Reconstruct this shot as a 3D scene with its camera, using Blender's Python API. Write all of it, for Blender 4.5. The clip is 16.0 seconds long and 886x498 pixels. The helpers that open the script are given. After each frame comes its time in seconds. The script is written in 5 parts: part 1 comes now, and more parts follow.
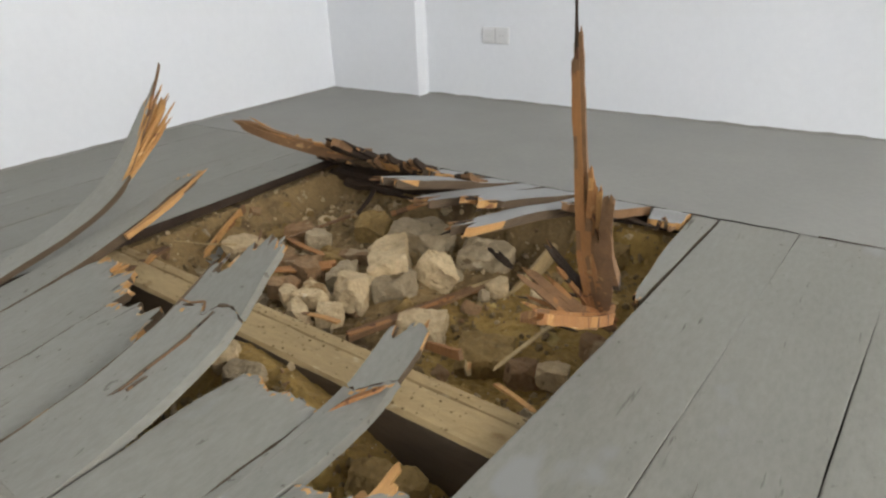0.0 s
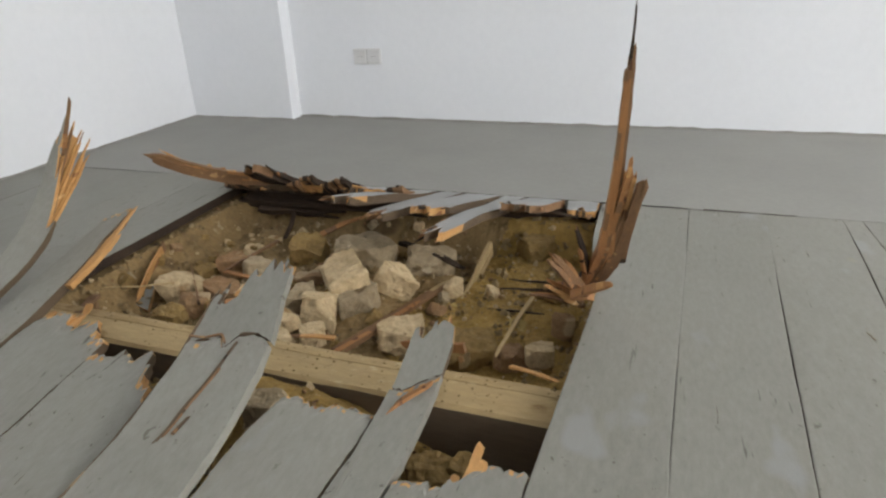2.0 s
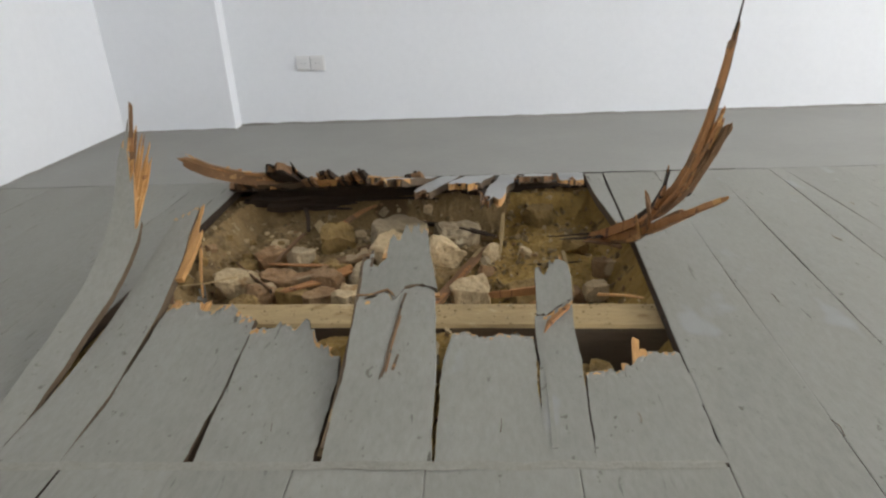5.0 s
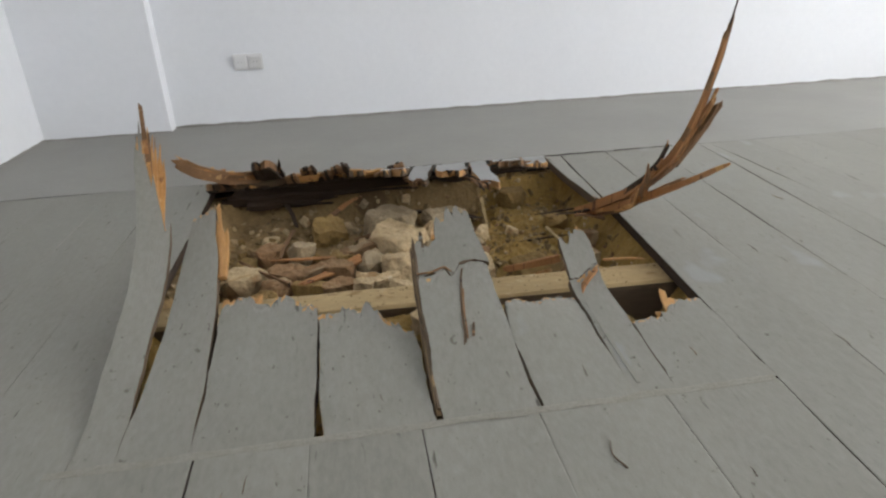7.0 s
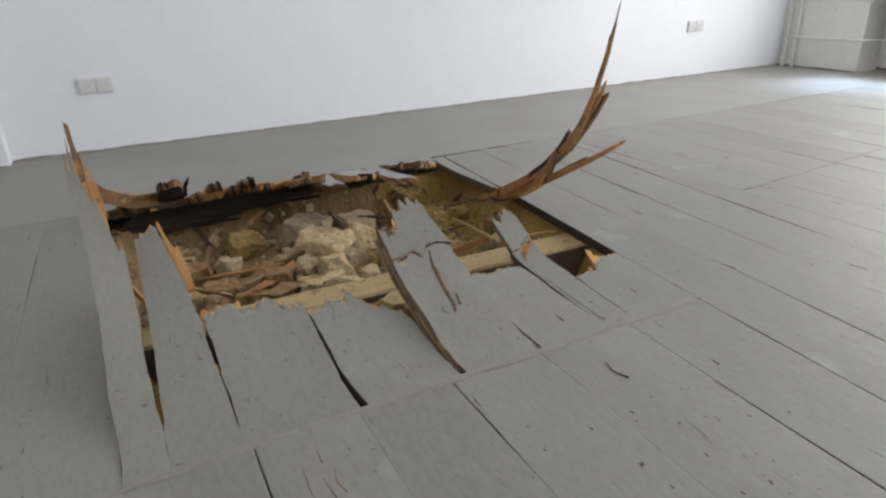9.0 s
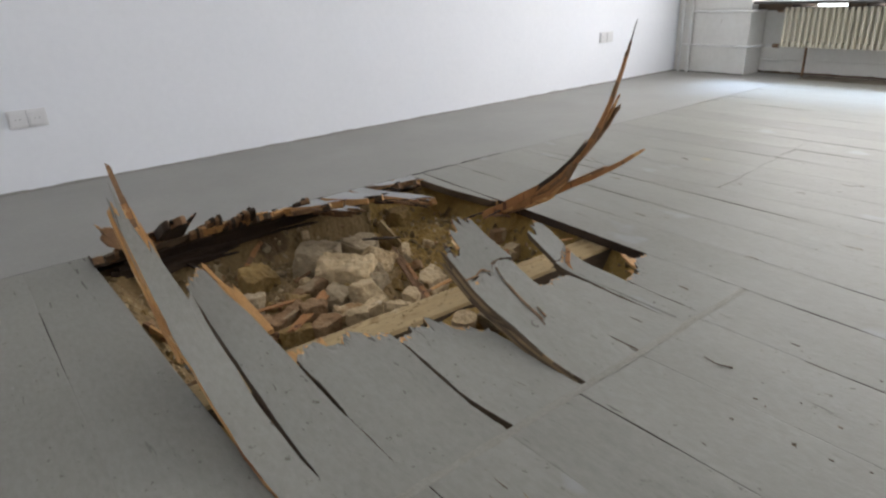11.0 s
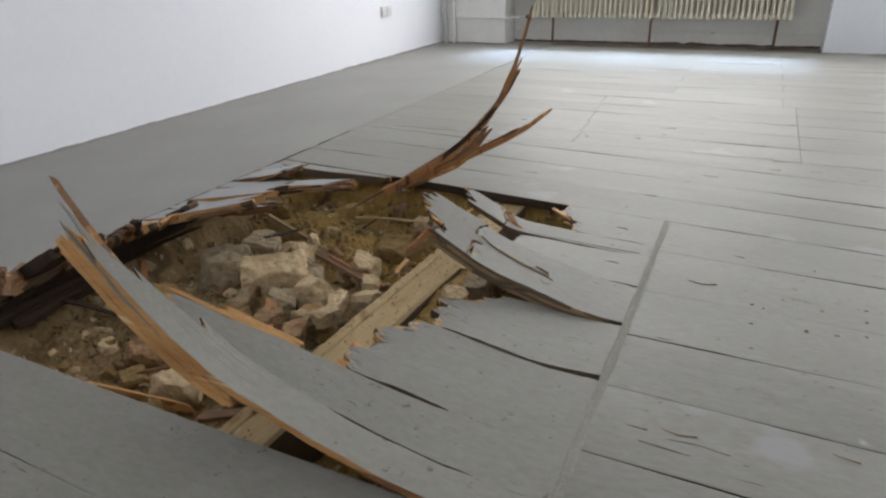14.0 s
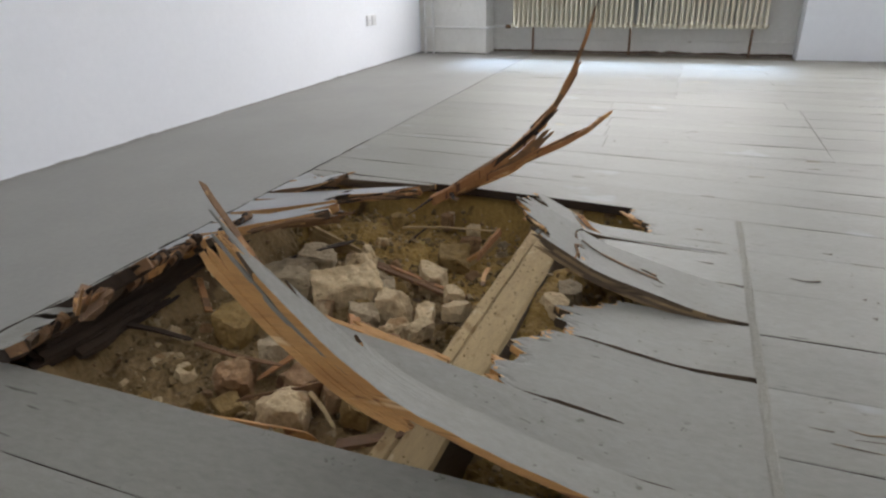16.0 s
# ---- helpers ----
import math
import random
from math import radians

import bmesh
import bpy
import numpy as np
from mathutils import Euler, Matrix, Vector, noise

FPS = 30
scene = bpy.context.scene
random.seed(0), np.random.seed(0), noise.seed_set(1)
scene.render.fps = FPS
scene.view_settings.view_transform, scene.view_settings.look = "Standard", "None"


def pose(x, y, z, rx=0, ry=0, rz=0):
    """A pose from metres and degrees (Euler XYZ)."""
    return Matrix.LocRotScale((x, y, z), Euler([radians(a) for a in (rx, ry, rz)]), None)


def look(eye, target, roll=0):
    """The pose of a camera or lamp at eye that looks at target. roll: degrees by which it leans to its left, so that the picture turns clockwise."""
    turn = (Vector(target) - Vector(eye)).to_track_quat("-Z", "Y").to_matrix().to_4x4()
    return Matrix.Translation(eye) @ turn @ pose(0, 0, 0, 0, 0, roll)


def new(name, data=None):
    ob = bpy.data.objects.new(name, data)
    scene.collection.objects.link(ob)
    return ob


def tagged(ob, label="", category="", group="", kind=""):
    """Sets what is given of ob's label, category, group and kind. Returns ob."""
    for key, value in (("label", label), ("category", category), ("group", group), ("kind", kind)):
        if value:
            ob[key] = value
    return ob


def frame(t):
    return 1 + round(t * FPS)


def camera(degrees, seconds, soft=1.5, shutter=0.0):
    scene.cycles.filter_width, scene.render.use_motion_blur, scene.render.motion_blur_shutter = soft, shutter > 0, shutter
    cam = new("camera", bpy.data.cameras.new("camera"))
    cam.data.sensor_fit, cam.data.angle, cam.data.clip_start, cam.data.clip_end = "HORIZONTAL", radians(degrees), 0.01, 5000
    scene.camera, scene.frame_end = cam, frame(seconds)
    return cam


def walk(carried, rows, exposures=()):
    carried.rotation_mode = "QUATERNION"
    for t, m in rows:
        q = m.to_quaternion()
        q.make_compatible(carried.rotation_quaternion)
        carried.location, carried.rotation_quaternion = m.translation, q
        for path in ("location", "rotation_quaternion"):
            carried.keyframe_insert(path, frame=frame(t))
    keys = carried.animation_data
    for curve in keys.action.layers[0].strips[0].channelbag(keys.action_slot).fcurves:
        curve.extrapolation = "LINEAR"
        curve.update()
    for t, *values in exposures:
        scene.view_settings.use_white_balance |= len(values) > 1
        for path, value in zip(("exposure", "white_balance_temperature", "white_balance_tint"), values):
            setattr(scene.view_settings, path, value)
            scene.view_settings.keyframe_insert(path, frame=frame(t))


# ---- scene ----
cam = camera(71.01, 16.0, soft=2.3)
PATH = [
    (0, (1.079, -0.238, 0.715), (0.024, 1.234, -0.134), -2.14),
    (0.5, (1.005, -0.271, 0.716), (-0.011, 1.220, -0.148), -3.88),
    (1, (0.931, -0.333, 0.719), (0.051, 1.246, -0.138), -3.51),
    (1.5, (0.864, -0.419, 0.729), (0.161, 1.259, -0.102), -2.27),
    (2, (0.804, -0.490, 0.740), (0.229, 1.244, -0.074), -2.15),
    (2.5, (0.726, -0.546, 0.734), (0.286, 1.228, -0.080), -2.31),
    (3, (0.641, -0.609, 0.734), (0.330, 1.187, -0.090), -2.70),
    (3.5, (0.566, -0.651, 0.747), (0.327, 1.143, -0.104), -3.81),
    (4, (0.474, -0.710, 0.742), (0.317, 1.096, -0.105), -4.00),
    (4.5, (0.354, -0.797, 0.744), (0.244, 1.026, -0.071), -3.27),
    (5, (0.263, -0.860, 0.739), (0.153, 0.971, -0.057), -2.57),
    (7.5, (-0.235, -0.993, 0.768), (0.186, 0.780, -0.056), -2.06),
    (8, (-0.340, -1.025, 0.758), (0.251, 0.713, -0.036), -1.71),
    (8.5, (-0.435, -1.044, 0.751), (0.281, 0.651, -0.032), -1.82),
    (11, (-0.942, -0.767, 0.800), (0.191, 0.694, 0.035), -2.62),
    (11.5, (-1.024, -0.717, 0.795), (0.196, 0.693, 0.071), -2.46),
    (12, (-1.107, -0.648, 0.784), (0.236, 0.633, 0.037), -1.52),
    (12.5, (-1.178, -0.555, 0.786), (0.271, 0.560, -0.025), -0.89),
    (13, (-1.225, -0.462, 0.780), (0.276, 0.545, -0.076), -1.64),
    (13.5, (-1.260, -0.340, 0.781), (0.294, 0.570, -0.088), -1.98),
    (14, (-1.302, -0.239, 0.787), (0.315, 0.576, -0.062), -1.86),
    (14.5, (-1.340, -0.169, 0.778), (0.310, 0.639, -0.013), -3.22),
    (15, (-1.367, -0.073, 0.756), (0.306, 0.721, -0.000), -3.03),
    (15.5, (-1.388, 0.036, 0.751), (0.302, 0.770, -0.026), -1.76),
    (16, (-1.398, 0.152, 0.750), (0.303, 0.816, -0.066), -1.37),
]
EXPOSURES = [(0, 0.03, 6920, 10), (1, 0.11, 6920, 10), (2, -0.02, 6920, 10), (3, -0.03, 6900, 10), (5, -0.02, 6860, 10), (8.5, -0.10, 6780, 12), (11, -0.24, 6740, 13), (12, -0.33, 6720, 13), (13, -0.24, 6700, 13), (14.5, -0.28, 6700, 13), (15, -0.34, 6700, 13), (16, -0.24, 6700, 13)]
walk(cam, [(t, look(eye, target, roll)) for t, eye, target, roll in PATH], EXPOSURES)

# ---- plan, in metres ----
BACK_Y, LEFT_X, WIN_X, FRONT_Y, CEIL_Z = 2.72, -1.76, 4.70, -3.6, 3.2
SEAM_Y, TRENCH_Y = 1.575, -0.060
HOLE_L, HOLE_R = -0.685, 0.668
THICK = 0.032
WIN1, WIN2 = (-0.69, 2.03), (-3.3, -1.4)
SILL_Z, HEAD_Z = 0.612, 2.75

# ---- light ----
world = bpy.data.worlds.new("sky")
scene.world = world
world.use_nodes = True
wn = world.node_tree.nodes
sky = wn.new("ShaderNodeTexSky")
sky.sky_type, sky.sun_disc = "NISHITA", False
sky.sun_elevation, sky.sun_rotation = radians(60), radians(95)
sky.dust_density = 4.0
wn["Background"].inputs["Strength"].default_value = 0.12
world.node_tree.links.new(sky.outputs["Color"], wn["Background"].inputs["Color"])


def window_lamp(y0, y1, watts):
    """Daylight through one window opening."""
    lamp = bpy.data.lights.new("window_daylight", "AREA")
    lamp.shape, lamp.size, lamp.size_y = "RECTANGLE", y1 - y0 - 0.1, HEAD_Z - SILL_Z - 0.1
    lamp.energy, lamp.color = watts, (0.99, 0.996, 1.0)
    ob = new("window_daylight", lamp)
    mid = Vector((WIN_X + 0.20, (y0 + y1) / 2, (SILL_Z + HEAD_Z) / 2))
    ob.matrix_world = look(mid, mid + Vector((-1, 0, -0.30)))
    return ob


overcast = bpy.data.lights.new("overcast_sun", "SUN")
overcast.energy, overcast.angle, overcast.color = 8.0, radians(11), (0.50, 0.70, 1.0)
new("overcast_sun", overcast).matrix_world = look(Vector((12, -0.2, 13.2)), Vector((4.7, 0.4, 0.6)))
window_lamp(*WIN1, 100)
window_lamp(*WIN2, 64)


# ---- materials ----
def material(name, base, second=None, scale=8.0, rough=0.6, bump=0.1, bump_scale=60.0, metal=0.0, stretch=(1, 1, 1), island=0.0, fine=0.25, specks=(), shine=0.5):
    """Two-scale mottled surface: broad patches between base and second, fine grain, and relief."""
    m = bpy.data.materials.new(name)
    m.use_nodes = True
    n, l = m.node_tree.nodes, m.node_tree.links
    bsdf = n["Principled BSDF"]
    bsdf.inputs["Roughness"].default_value, bsdf.inputs["Metallic"].default_value = rough, metal
    bsdf.inputs["Specular IOR Level"].default_value = shine
    co, mp = n.new("ShaderNodeTexCoord"), n.new("ShaderNodeMapping")
    place = co.outputs["Object"]
    if island:
        own_place = n.new("ShaderNodeObjectInfo")
        spread = n.new("ShaderNodeVectorMath")
        spread.operation = "MULTIPLY_ADD"
        spread.inputs[0].default_value = (31.0, 17.0, 5.0)
        l.new(own_place.outputs["Random"], spread.inputs[1])
        l.new(place, spread.inputs[2])
        place = spread.outputs["Vector"]
    mp.inputs["Scale"].default_value = stretch
    l.new(place, mp.inputs["Vector"])
    second = second or tuple(c * 0.8 for c in base)

    def noise_node(sc, detail=6.0, r=0.6):
        t = n.new("ShaderNodeTexNoise")
        t.inputs["Scale"].default_value, t.inputs["Detail"].default_value, t.inputs["Roughness"].default_value = sc, detail, r
        l.new(mp.outputs["Vector"], t.inputs["Vector"])
        return t

    def mix(fac, a, b, blend="MIX"):
        x = n.new("ShaderNodeMix")
        x.data_type, x.blend_type = "RGBA", blend
        for socket, v in ((x.inputs["Factor"], fac), (x.inputs[6], a), (x.inputs[7], b)):
            if isinstance(v, bpy.types.NodeSocket):
                l.new(v, socket)
            elif isinstance(v, float):
                socket.default_value = v
            else:
                socket.default_value = (*v, 1)
        return x.outputs[2]

    def ramp(src, lo, hi):
        r = n.new("ShaderNodeMapRange")
        r.inputs["From Min"].default_value, r.inputs["From Max"].default_value = lo, hi
        l.new(src, r.inputs["Value"])
        return r.outputs["Result"]

    col = mix(ramp(noise_node(scale).outputs["Fac"], 0.35, 0.68), base, second)
    grain = noise_node(bump_scale, 8.0, 0.7)
    col = mix(fine, col, mix(ramp(grain.outputs["Fac"], 0.3, 0.7), tuple(c * 0.55 for c in base), tuple(min(1, c * 1.35) for c in base)))
    for amount, colour, sc, pull in specks:
        own = n.new("ShaderNodeMapping")
        own.inputs["Scale"].default_value, own.inputs["Location"].default_value = pull, (sc, sc * 0.7, 0)
        l.new(place, own.inputs["Vector"])
        spots = noise_node(sc, 3.0, 0.55)
        l.new(own.outputs["Vector"], spots.inputs["Vector"])
        mask = ramp(spots.outputs["Fac"], amount, amount + 0.05)
        if sc > 30:
            cluster = ramp(noise_node(sc / 14, 2.0, 0.5).outputs["Fac"], 0.48, 0.58)
            both = n.new("ShaderNodeMath")
            both.operation = "MULTIPLY"
            l.new(mask, both.inputs[0])
            l.new(cluster, both.inputs[1])
            mask = both.outputs["Value"]
        col = mix(mask, col, colour)
    if island:
        info = n.new("ShaderNodeObjectInfo")
        hsv = n.new("ShaderNodeHueSaturation")
        l.new(ramp(info.outputs["Random"], -0.5 / island, 1 + 0.5 / island), hsv.inputs["Fac"])
        val = n.new("ShaderNodeMapRange")
        val.inputs["To Min"].default_value, val.inputs["To Max"].default_value = 1 - island, 1 + island
        l.new(info.outputs["Random"], val.inputs["Value"])
        hsv.inputs["Fac"].default_value = 1.0
        for link in list(hsv.inputs["Fac"].links):
            l.remove(link)
        l.new(val.outputs["Result"], hsv.inputs["Value"])
        l.new(col, hsv.inputs["Color"])
        col = hsv.outputs["Color"]
    l.new(col, bsdf.inputs["Base Color"])
    rr = n.new("ShaderNodeMapRange")
    rr.inputs["To Min"].default_value, rr.inputs["To Max"].default_value = max(0.05, rough - 0.12), min(1, rough + 0.12)
    l.new(grain.outputs["Fac"], rr.inputs["Value"])
    l.new(rr.outputs["Result"], bsdf.inputs["Roughness"])
    b = n.new("ShaderNodeBump")
    b.inputs["Strength"].default_value, b.inputs["Distance"].default_value = bump, 0.004
    l.new(grain.outputs["Fac"], b.inputs["Height"])
    l.new(b.outputs["Normal"], bsdf.inputs["Normal"])
    return m


PAINT = material("grey_floor_paint", (0.268, 0.261, 0.230), (0.226, 0.219, 0.190), 2.4, 0.53, 0.2, 90, stretch=(1, 0.35, 1), fine=0.26, island=0.045, shine=0.22,
                 specks=[(0.76, (0.38, 0.378, 0.355), 13, (1, 0.6, 1)), (0.665, (0.10, 0.092, 0.076), 60, (1, 0.10, 1)), (0.665, (0.14, 0.13, 0.105), 80, (1, 0.6, 1)), (0.68, (0.15, 0.138, 0.115), 45, (1, 0.7, 1)), (0.66, (0.29, 0.288, 0.275), 5, (1, 0.5, 1)), (0.70, (0.30, 0.272, 0.20), 3.7, (1, 0.7, 1))])
BACKPAINT = material("grey_slab_paint", (0.285, 0.279, 0.255), (0.25, 0.244, 0.224), 2.2, 0.58, 0.15, 45, fine=0.2, shine=0.32,
                     specks=[(0.76, (0.38, 0.38, 0.37), 12, (1, 1, 1)), (0.75, (0.17, 0.165, 0.15), 30, (1, 1, 1))])
PALEPAINT = material("pale_grey_paint", (0.30, 0.302, 0.295), (0.26, 0.26, 0.25), 9, 0.45, 0.2, 110, stretch=(1, 0.3, 1), fine=0.2, specks=[(0.72, (0.2, 0.19, 0.17), 35, (1, 1, 1))])
PLASTER = material("white_wall_paint", (0.842, 0.86, 0.890), (0.812, 0.832, 0.865), 1.1, 0.8, 0.12, 28, fine=0.06)
OLDPLASTER = material("aged_wall_paint", (0.80, 0.79, 0.745), (0.72, 0.70, 0.65), 2.2, 0.8, 0.25, 24, fine=0.12, specks=[(0.70, (0.55, 0.52, 0.46), 9, (1, 1, 0.5))])
OLDSIDE = material("dusty_board_side", (0.125, 0.085, 0.05), (0.075, 0.05, 0.03), 12, 0.85, 0.6, 140, stretch=(1, 0.15, 1), fine=0.4)
WEATHERED = material("weathered_grey_brown_wood", (0.27, 0.185, 0.095), (0.125, 0.08, 0.04), 13, 0.85, 0.7, 140, stretch=(1, 0.1, 1), fine=0.4, specks=[(0.62, (0.075, 0.05, 0.03), 24, (1, 0.07, 1))])
BAREDUST = material("bare_dusty_boards", (0.20, 0.165, 0.125), (0.125, 0.10, 0.075), 5, 0.9, 0.5, 60, stretch=(1, 0.5, 1), fine=0.4, specks=[(0.60, (0.06, 0.05, 0.04), 7, (1, 0.6, 1))])
WOOD = material("old_broken_wood", (0.25, 0.135, 0.06), (0.12, 0.06, 0.028), 14, 0.75, 0.7, 160, stretch=(1, 0.12, 1), fine=0.4, specks=[(0.63, (0.42, 0.25, 0.11), 25, (1, 0.1, 1))])
FRESH = material("fresh_split_wood", (0.58, 0.32, 0.115), (0.40, 0.18, 0.055), 18, 0.65, 0.6, 170, stretch=(1, 0.1, 1), fine=0.35, specks=[(0.60, (0.24, 0.10, 0.035), 26, (1, 0.06, 1)), (0.64, (0.72, 0.50, 0.27), 22, (1, 0.07, 1))])
RED = material("red_brown_wood", (0.34, 0.148, 0.050), (0.47, 0.235, 0.085), 16, 0.7, 0.6, 170, stretch=(1, 1, 0.12), fine=0.4, specks=[(0.60, (0.11, 0.042, 0.018), 27, (1, 1, 0.08)), (0.65, (0.52, 0.30, 0.13), 24, (1, 1, 0.08))])
# rotten wood, darkened further so its colour carries the shade under the rim
ROT_SHADE = material("rotten_wood_shade_dark", (0.048, 0.027, 0.014), (0.018, 0.011, 0.007), 12, 0.85, 0.9, 120, fine=0.4)
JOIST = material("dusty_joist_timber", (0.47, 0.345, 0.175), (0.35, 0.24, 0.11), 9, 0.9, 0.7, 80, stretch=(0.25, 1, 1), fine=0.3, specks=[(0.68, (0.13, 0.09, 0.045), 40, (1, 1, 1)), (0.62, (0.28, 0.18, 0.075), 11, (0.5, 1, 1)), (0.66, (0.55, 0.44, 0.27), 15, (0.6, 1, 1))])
# much darker tone than the dusty top, given to joist sides and ends
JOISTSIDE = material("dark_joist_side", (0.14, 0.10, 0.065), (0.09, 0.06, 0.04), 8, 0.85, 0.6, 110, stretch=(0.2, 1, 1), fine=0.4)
DIRT = material("grey_brown_rubble_soil", (0.285, 0.190, 0.082), (0.20, 0.135, 0.062), 5, 0.95, 0.9, 70, fine=0.5, specks=[(0.66, (0.085, 0.052, 0.024), 9, (1, 1, 1)), (0.66, (0.38, 0.295, 0.175), 18, (1, 1, 1)), (0.62, (0.13, 0.082, 0.036), 4.5, (1, 1, 1))])
CLAY = material("yellow_clay", (0.37, 0.235, 0.064), (0.23, 0.14, 0.046), 6, 0.95, 0.9, 70, fine=0.45, specks=[(0.64, (0.12, 0.072, 0.024), 5, (1, 1, 1)), (0.66, (0.44, 0.32, 0.115), 9, (1, 1, 1))])
PEBBLE = material("pebbles", (0.29, 0.205, 0.095), (0.16, 0.105, 0.05), 30, 0.95, 0.6, 120, fine=0.4)
PALE = material("pale_mortar_stone", (0.60, 0.46, 0.275), (0.42, 0.30, 0.16), 10, 0.95, 0.9, 60, fine=0.42, specks=[(0.66, (0.22, 0.145, 0.07), 22, (1, 1, 1)), (0.62, (0.34, 0.21, 0.095), 7, (1, 1, 1)), (0.68, (0.70, 0.60, 0.43), 12, (1, 1, 1))], island=0.10)
GREYST = material("grey_stone", (0.40, 0.315, 0.20), (0.25, 0.185, 0.105), 8, 0.95, 0.9, 60, fine=0.42, specks=[(0.66, (0.16, 0.11, 0.055), 14, (1, 1, 1)), (0.66, (0.50, 0.42, 0.29), 9, (1, 1, 1))], island=0.10)
TAN = material("tan_stone", (0.33, 0.215, 0.075), (0.21, 0.13, 0.048), 10, 0.95, 0.9, 60, fine=0.45, specks=[(0.66, (0.11, 0.066, 0.026), 13, (1, 1, 1))], island=0.12)
BRICK = material("brick_rubble", (0.27, 0.15, 0.07), (0.33, 0.225, 0.12), 11, 0.95, 0.9, 65, fine=0.45, specks=[(0.60, (0.42, 0.31, 0.185), 9, (1, 1, 1)), (0.66, (0.12, 0.06, 0.028), 16, (1, 1, 1))], island=0.14)
# near-black; under the boards this colour replaces real shade
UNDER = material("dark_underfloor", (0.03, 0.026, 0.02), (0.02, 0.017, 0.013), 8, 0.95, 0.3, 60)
FILLER = material("trowelled_filler", (0.278, 0.266, 0.228), (0.240, 0.226, 0.188), 16, 0.85, 0.6, 110, fine=0.35)
ENAMEL = material("cream_enamel", (0.74, 0.69, 0.55), (0.66, 0.60, 0.46), 14, 0.4, 0.05, 60, fine=0.1)
PIPE = material("white_pipe_paint", (0.76, 0.76, 0.74), (0.68, 0.67, 0.63), 10, 0.4, 0.05, 60, fine=0.1)
RUST = material("rusty_iron", (0.22, 0.13, 0.07), (0.12, 0.07, 0.04), 20, 0.8, 0.4, 120, fine=0.4)
PLASTIC = material("white_plastic", (0.72, 0.72, 0.72), (0.70, 0.70, 0.70), 4, 0.35, 0.02, 60, fine=0.03)
GREYPLASTIC = material("grey_plastic_shadow_gap", (0.36, 0.36, 0.37), (0.33, 0.33, 0.34), 4, 0.4, 0.02, 60, fine=0.03)
SILLWOOD = material("dark_window_sill", (0.085, 0.07, 0.062), (0.055, 0.046, 0.042), 9, 0.5, 0.1, 60)
FRAMEPAINT = material("window_frame_paint", (0.74, 0.73, 0.70), (0.68, 0.66, 0.62), 6, 0.45, 0.05, 60, fine=0.08)
ORANGE = material("orange_varnished_post", (0.62, 0.36, 0.09), (0.52, 0.28, 0.07), 9, 0.45, 0.1, 80, stretch=(1, 1, 0.2))
BACKDROP = bpy.data.materials.new("overcast_glare")
BACKDROP.use_nodes = True
BACKDROP.node_tree.nodes["Principled BSDF"].inputs["Emission Color"].default_value = (0.92, 0.96, 1.0, 1)
BACKDROP.node_tree.nodes["Principled BSDF"].inputs["Emission Strength"].default_value = 3.0
GLASS = bpy.data.materials.new("window_glass")
GLASS.use_nodes = True
gb = GLASS.node_tree.nodes["Principled BSDF"]
gb.inputs["Transmission Weight"].default_value, gb.inputs["Roughness"].default_value, gb.inputs["IOR"].default_value = 1.0, 0.0, 1.45


# ---- mesh tools ----
def mesh(name, verts, faces, mats, index=None, smooth=False):
    me = bpy.data.meshes.new(name)
    me.from_pydata([tuple(v) for v in verts], [], faces)
    for m in mats if isinstance(mats, (list, tuple)) else [mats]:
        me.materials.append(m)
    if index is not None:
        me.polygons.foreach_set("material_index", index)
    if smooth:
        me.polygons.foreach_set("use_smooth", [True] * len(me.polygons))
    me.update()
    return me


def child(name, me, parent, label=""):
    ob = new(name, me)
    ob.parent = parent
    if label:
        ob["label"] = label
    return ob


def from_bm(name, bm, mats, smooth=False):
    bmesh.ops.recalc_face_normals(bm, faces=bm.faces)
    me = bpy.data.meshes.new(name)
    bm.to_mesh(me)
    bm.free()
    for m in mats if isinstance(mats, (list, tuple)) else [mats]:
        me.materials.append(m)
    if smooth:
        me.polygons.foreach_set("use_smooth", [True] * len(me.polygons))
    return me


def part(name, bm, mat, parent, label=""):
    return child(name, from_bm(name, bm, mat), parent, label)


def box_bm(x0, x1, y0, y1, z0, z1, bevel=0.0):
    bm = bmesh.new()
    bmesh.ops.create_cube(bm, size=1.0, matrix=Matrix.Translation(((x0 + x1) / 2, (y0 + y1) / 2, (z0 + z1) / 2)) @ Matrix.Diagonal((x1 - x0, y1 - y0, z1 - z0, 1)))
    if bevel:
        bmesh.ops.bevel(bm, geom=bm.edges[:], offset=bevel, segments=2, affect="EDGES", profile=0.6)
    return bm


def box(name, x0, x1, y0, y1, z0, z1, mat, bevel=0.0):
    return new(name, from_bm(name, box_bm(x0, x1, y0, y1, z0, z1, bevel), mat))


def tube_bm(points, radius, sides=10):
    """A round pipe along points."""
    bm = bmesh.new()
    rings = []
    pts = [Vector(p) for p in points]
    for i, p in enumerate(pts):
        d = (pts[min(i + 1, len(pts) - 1)] - pts[max(i - 1, 0)]).normalized()
        side = d.cross(Vector((0, 0, 1)) if abs(d.z) < 0.9 else Vector((1, 0, 0))).normalized()
        up = side.cross(d)
        rings.append([bm.verts.new(p + radius * (math.cos(a) * side + math.sin(a) * up)) for a in (2 * math.pi * k / sides for k in range(sides))])
    for a, b in zip(rings, rings[1:]):
        for k in range(sides):
            bm.faces.new((a[k], a[(k + 1) % sides], b[(k + 1) % sides], b[k]))
    bm.faces.new(rings[0])
    bm.faces.new(rings[-1])
    return bm


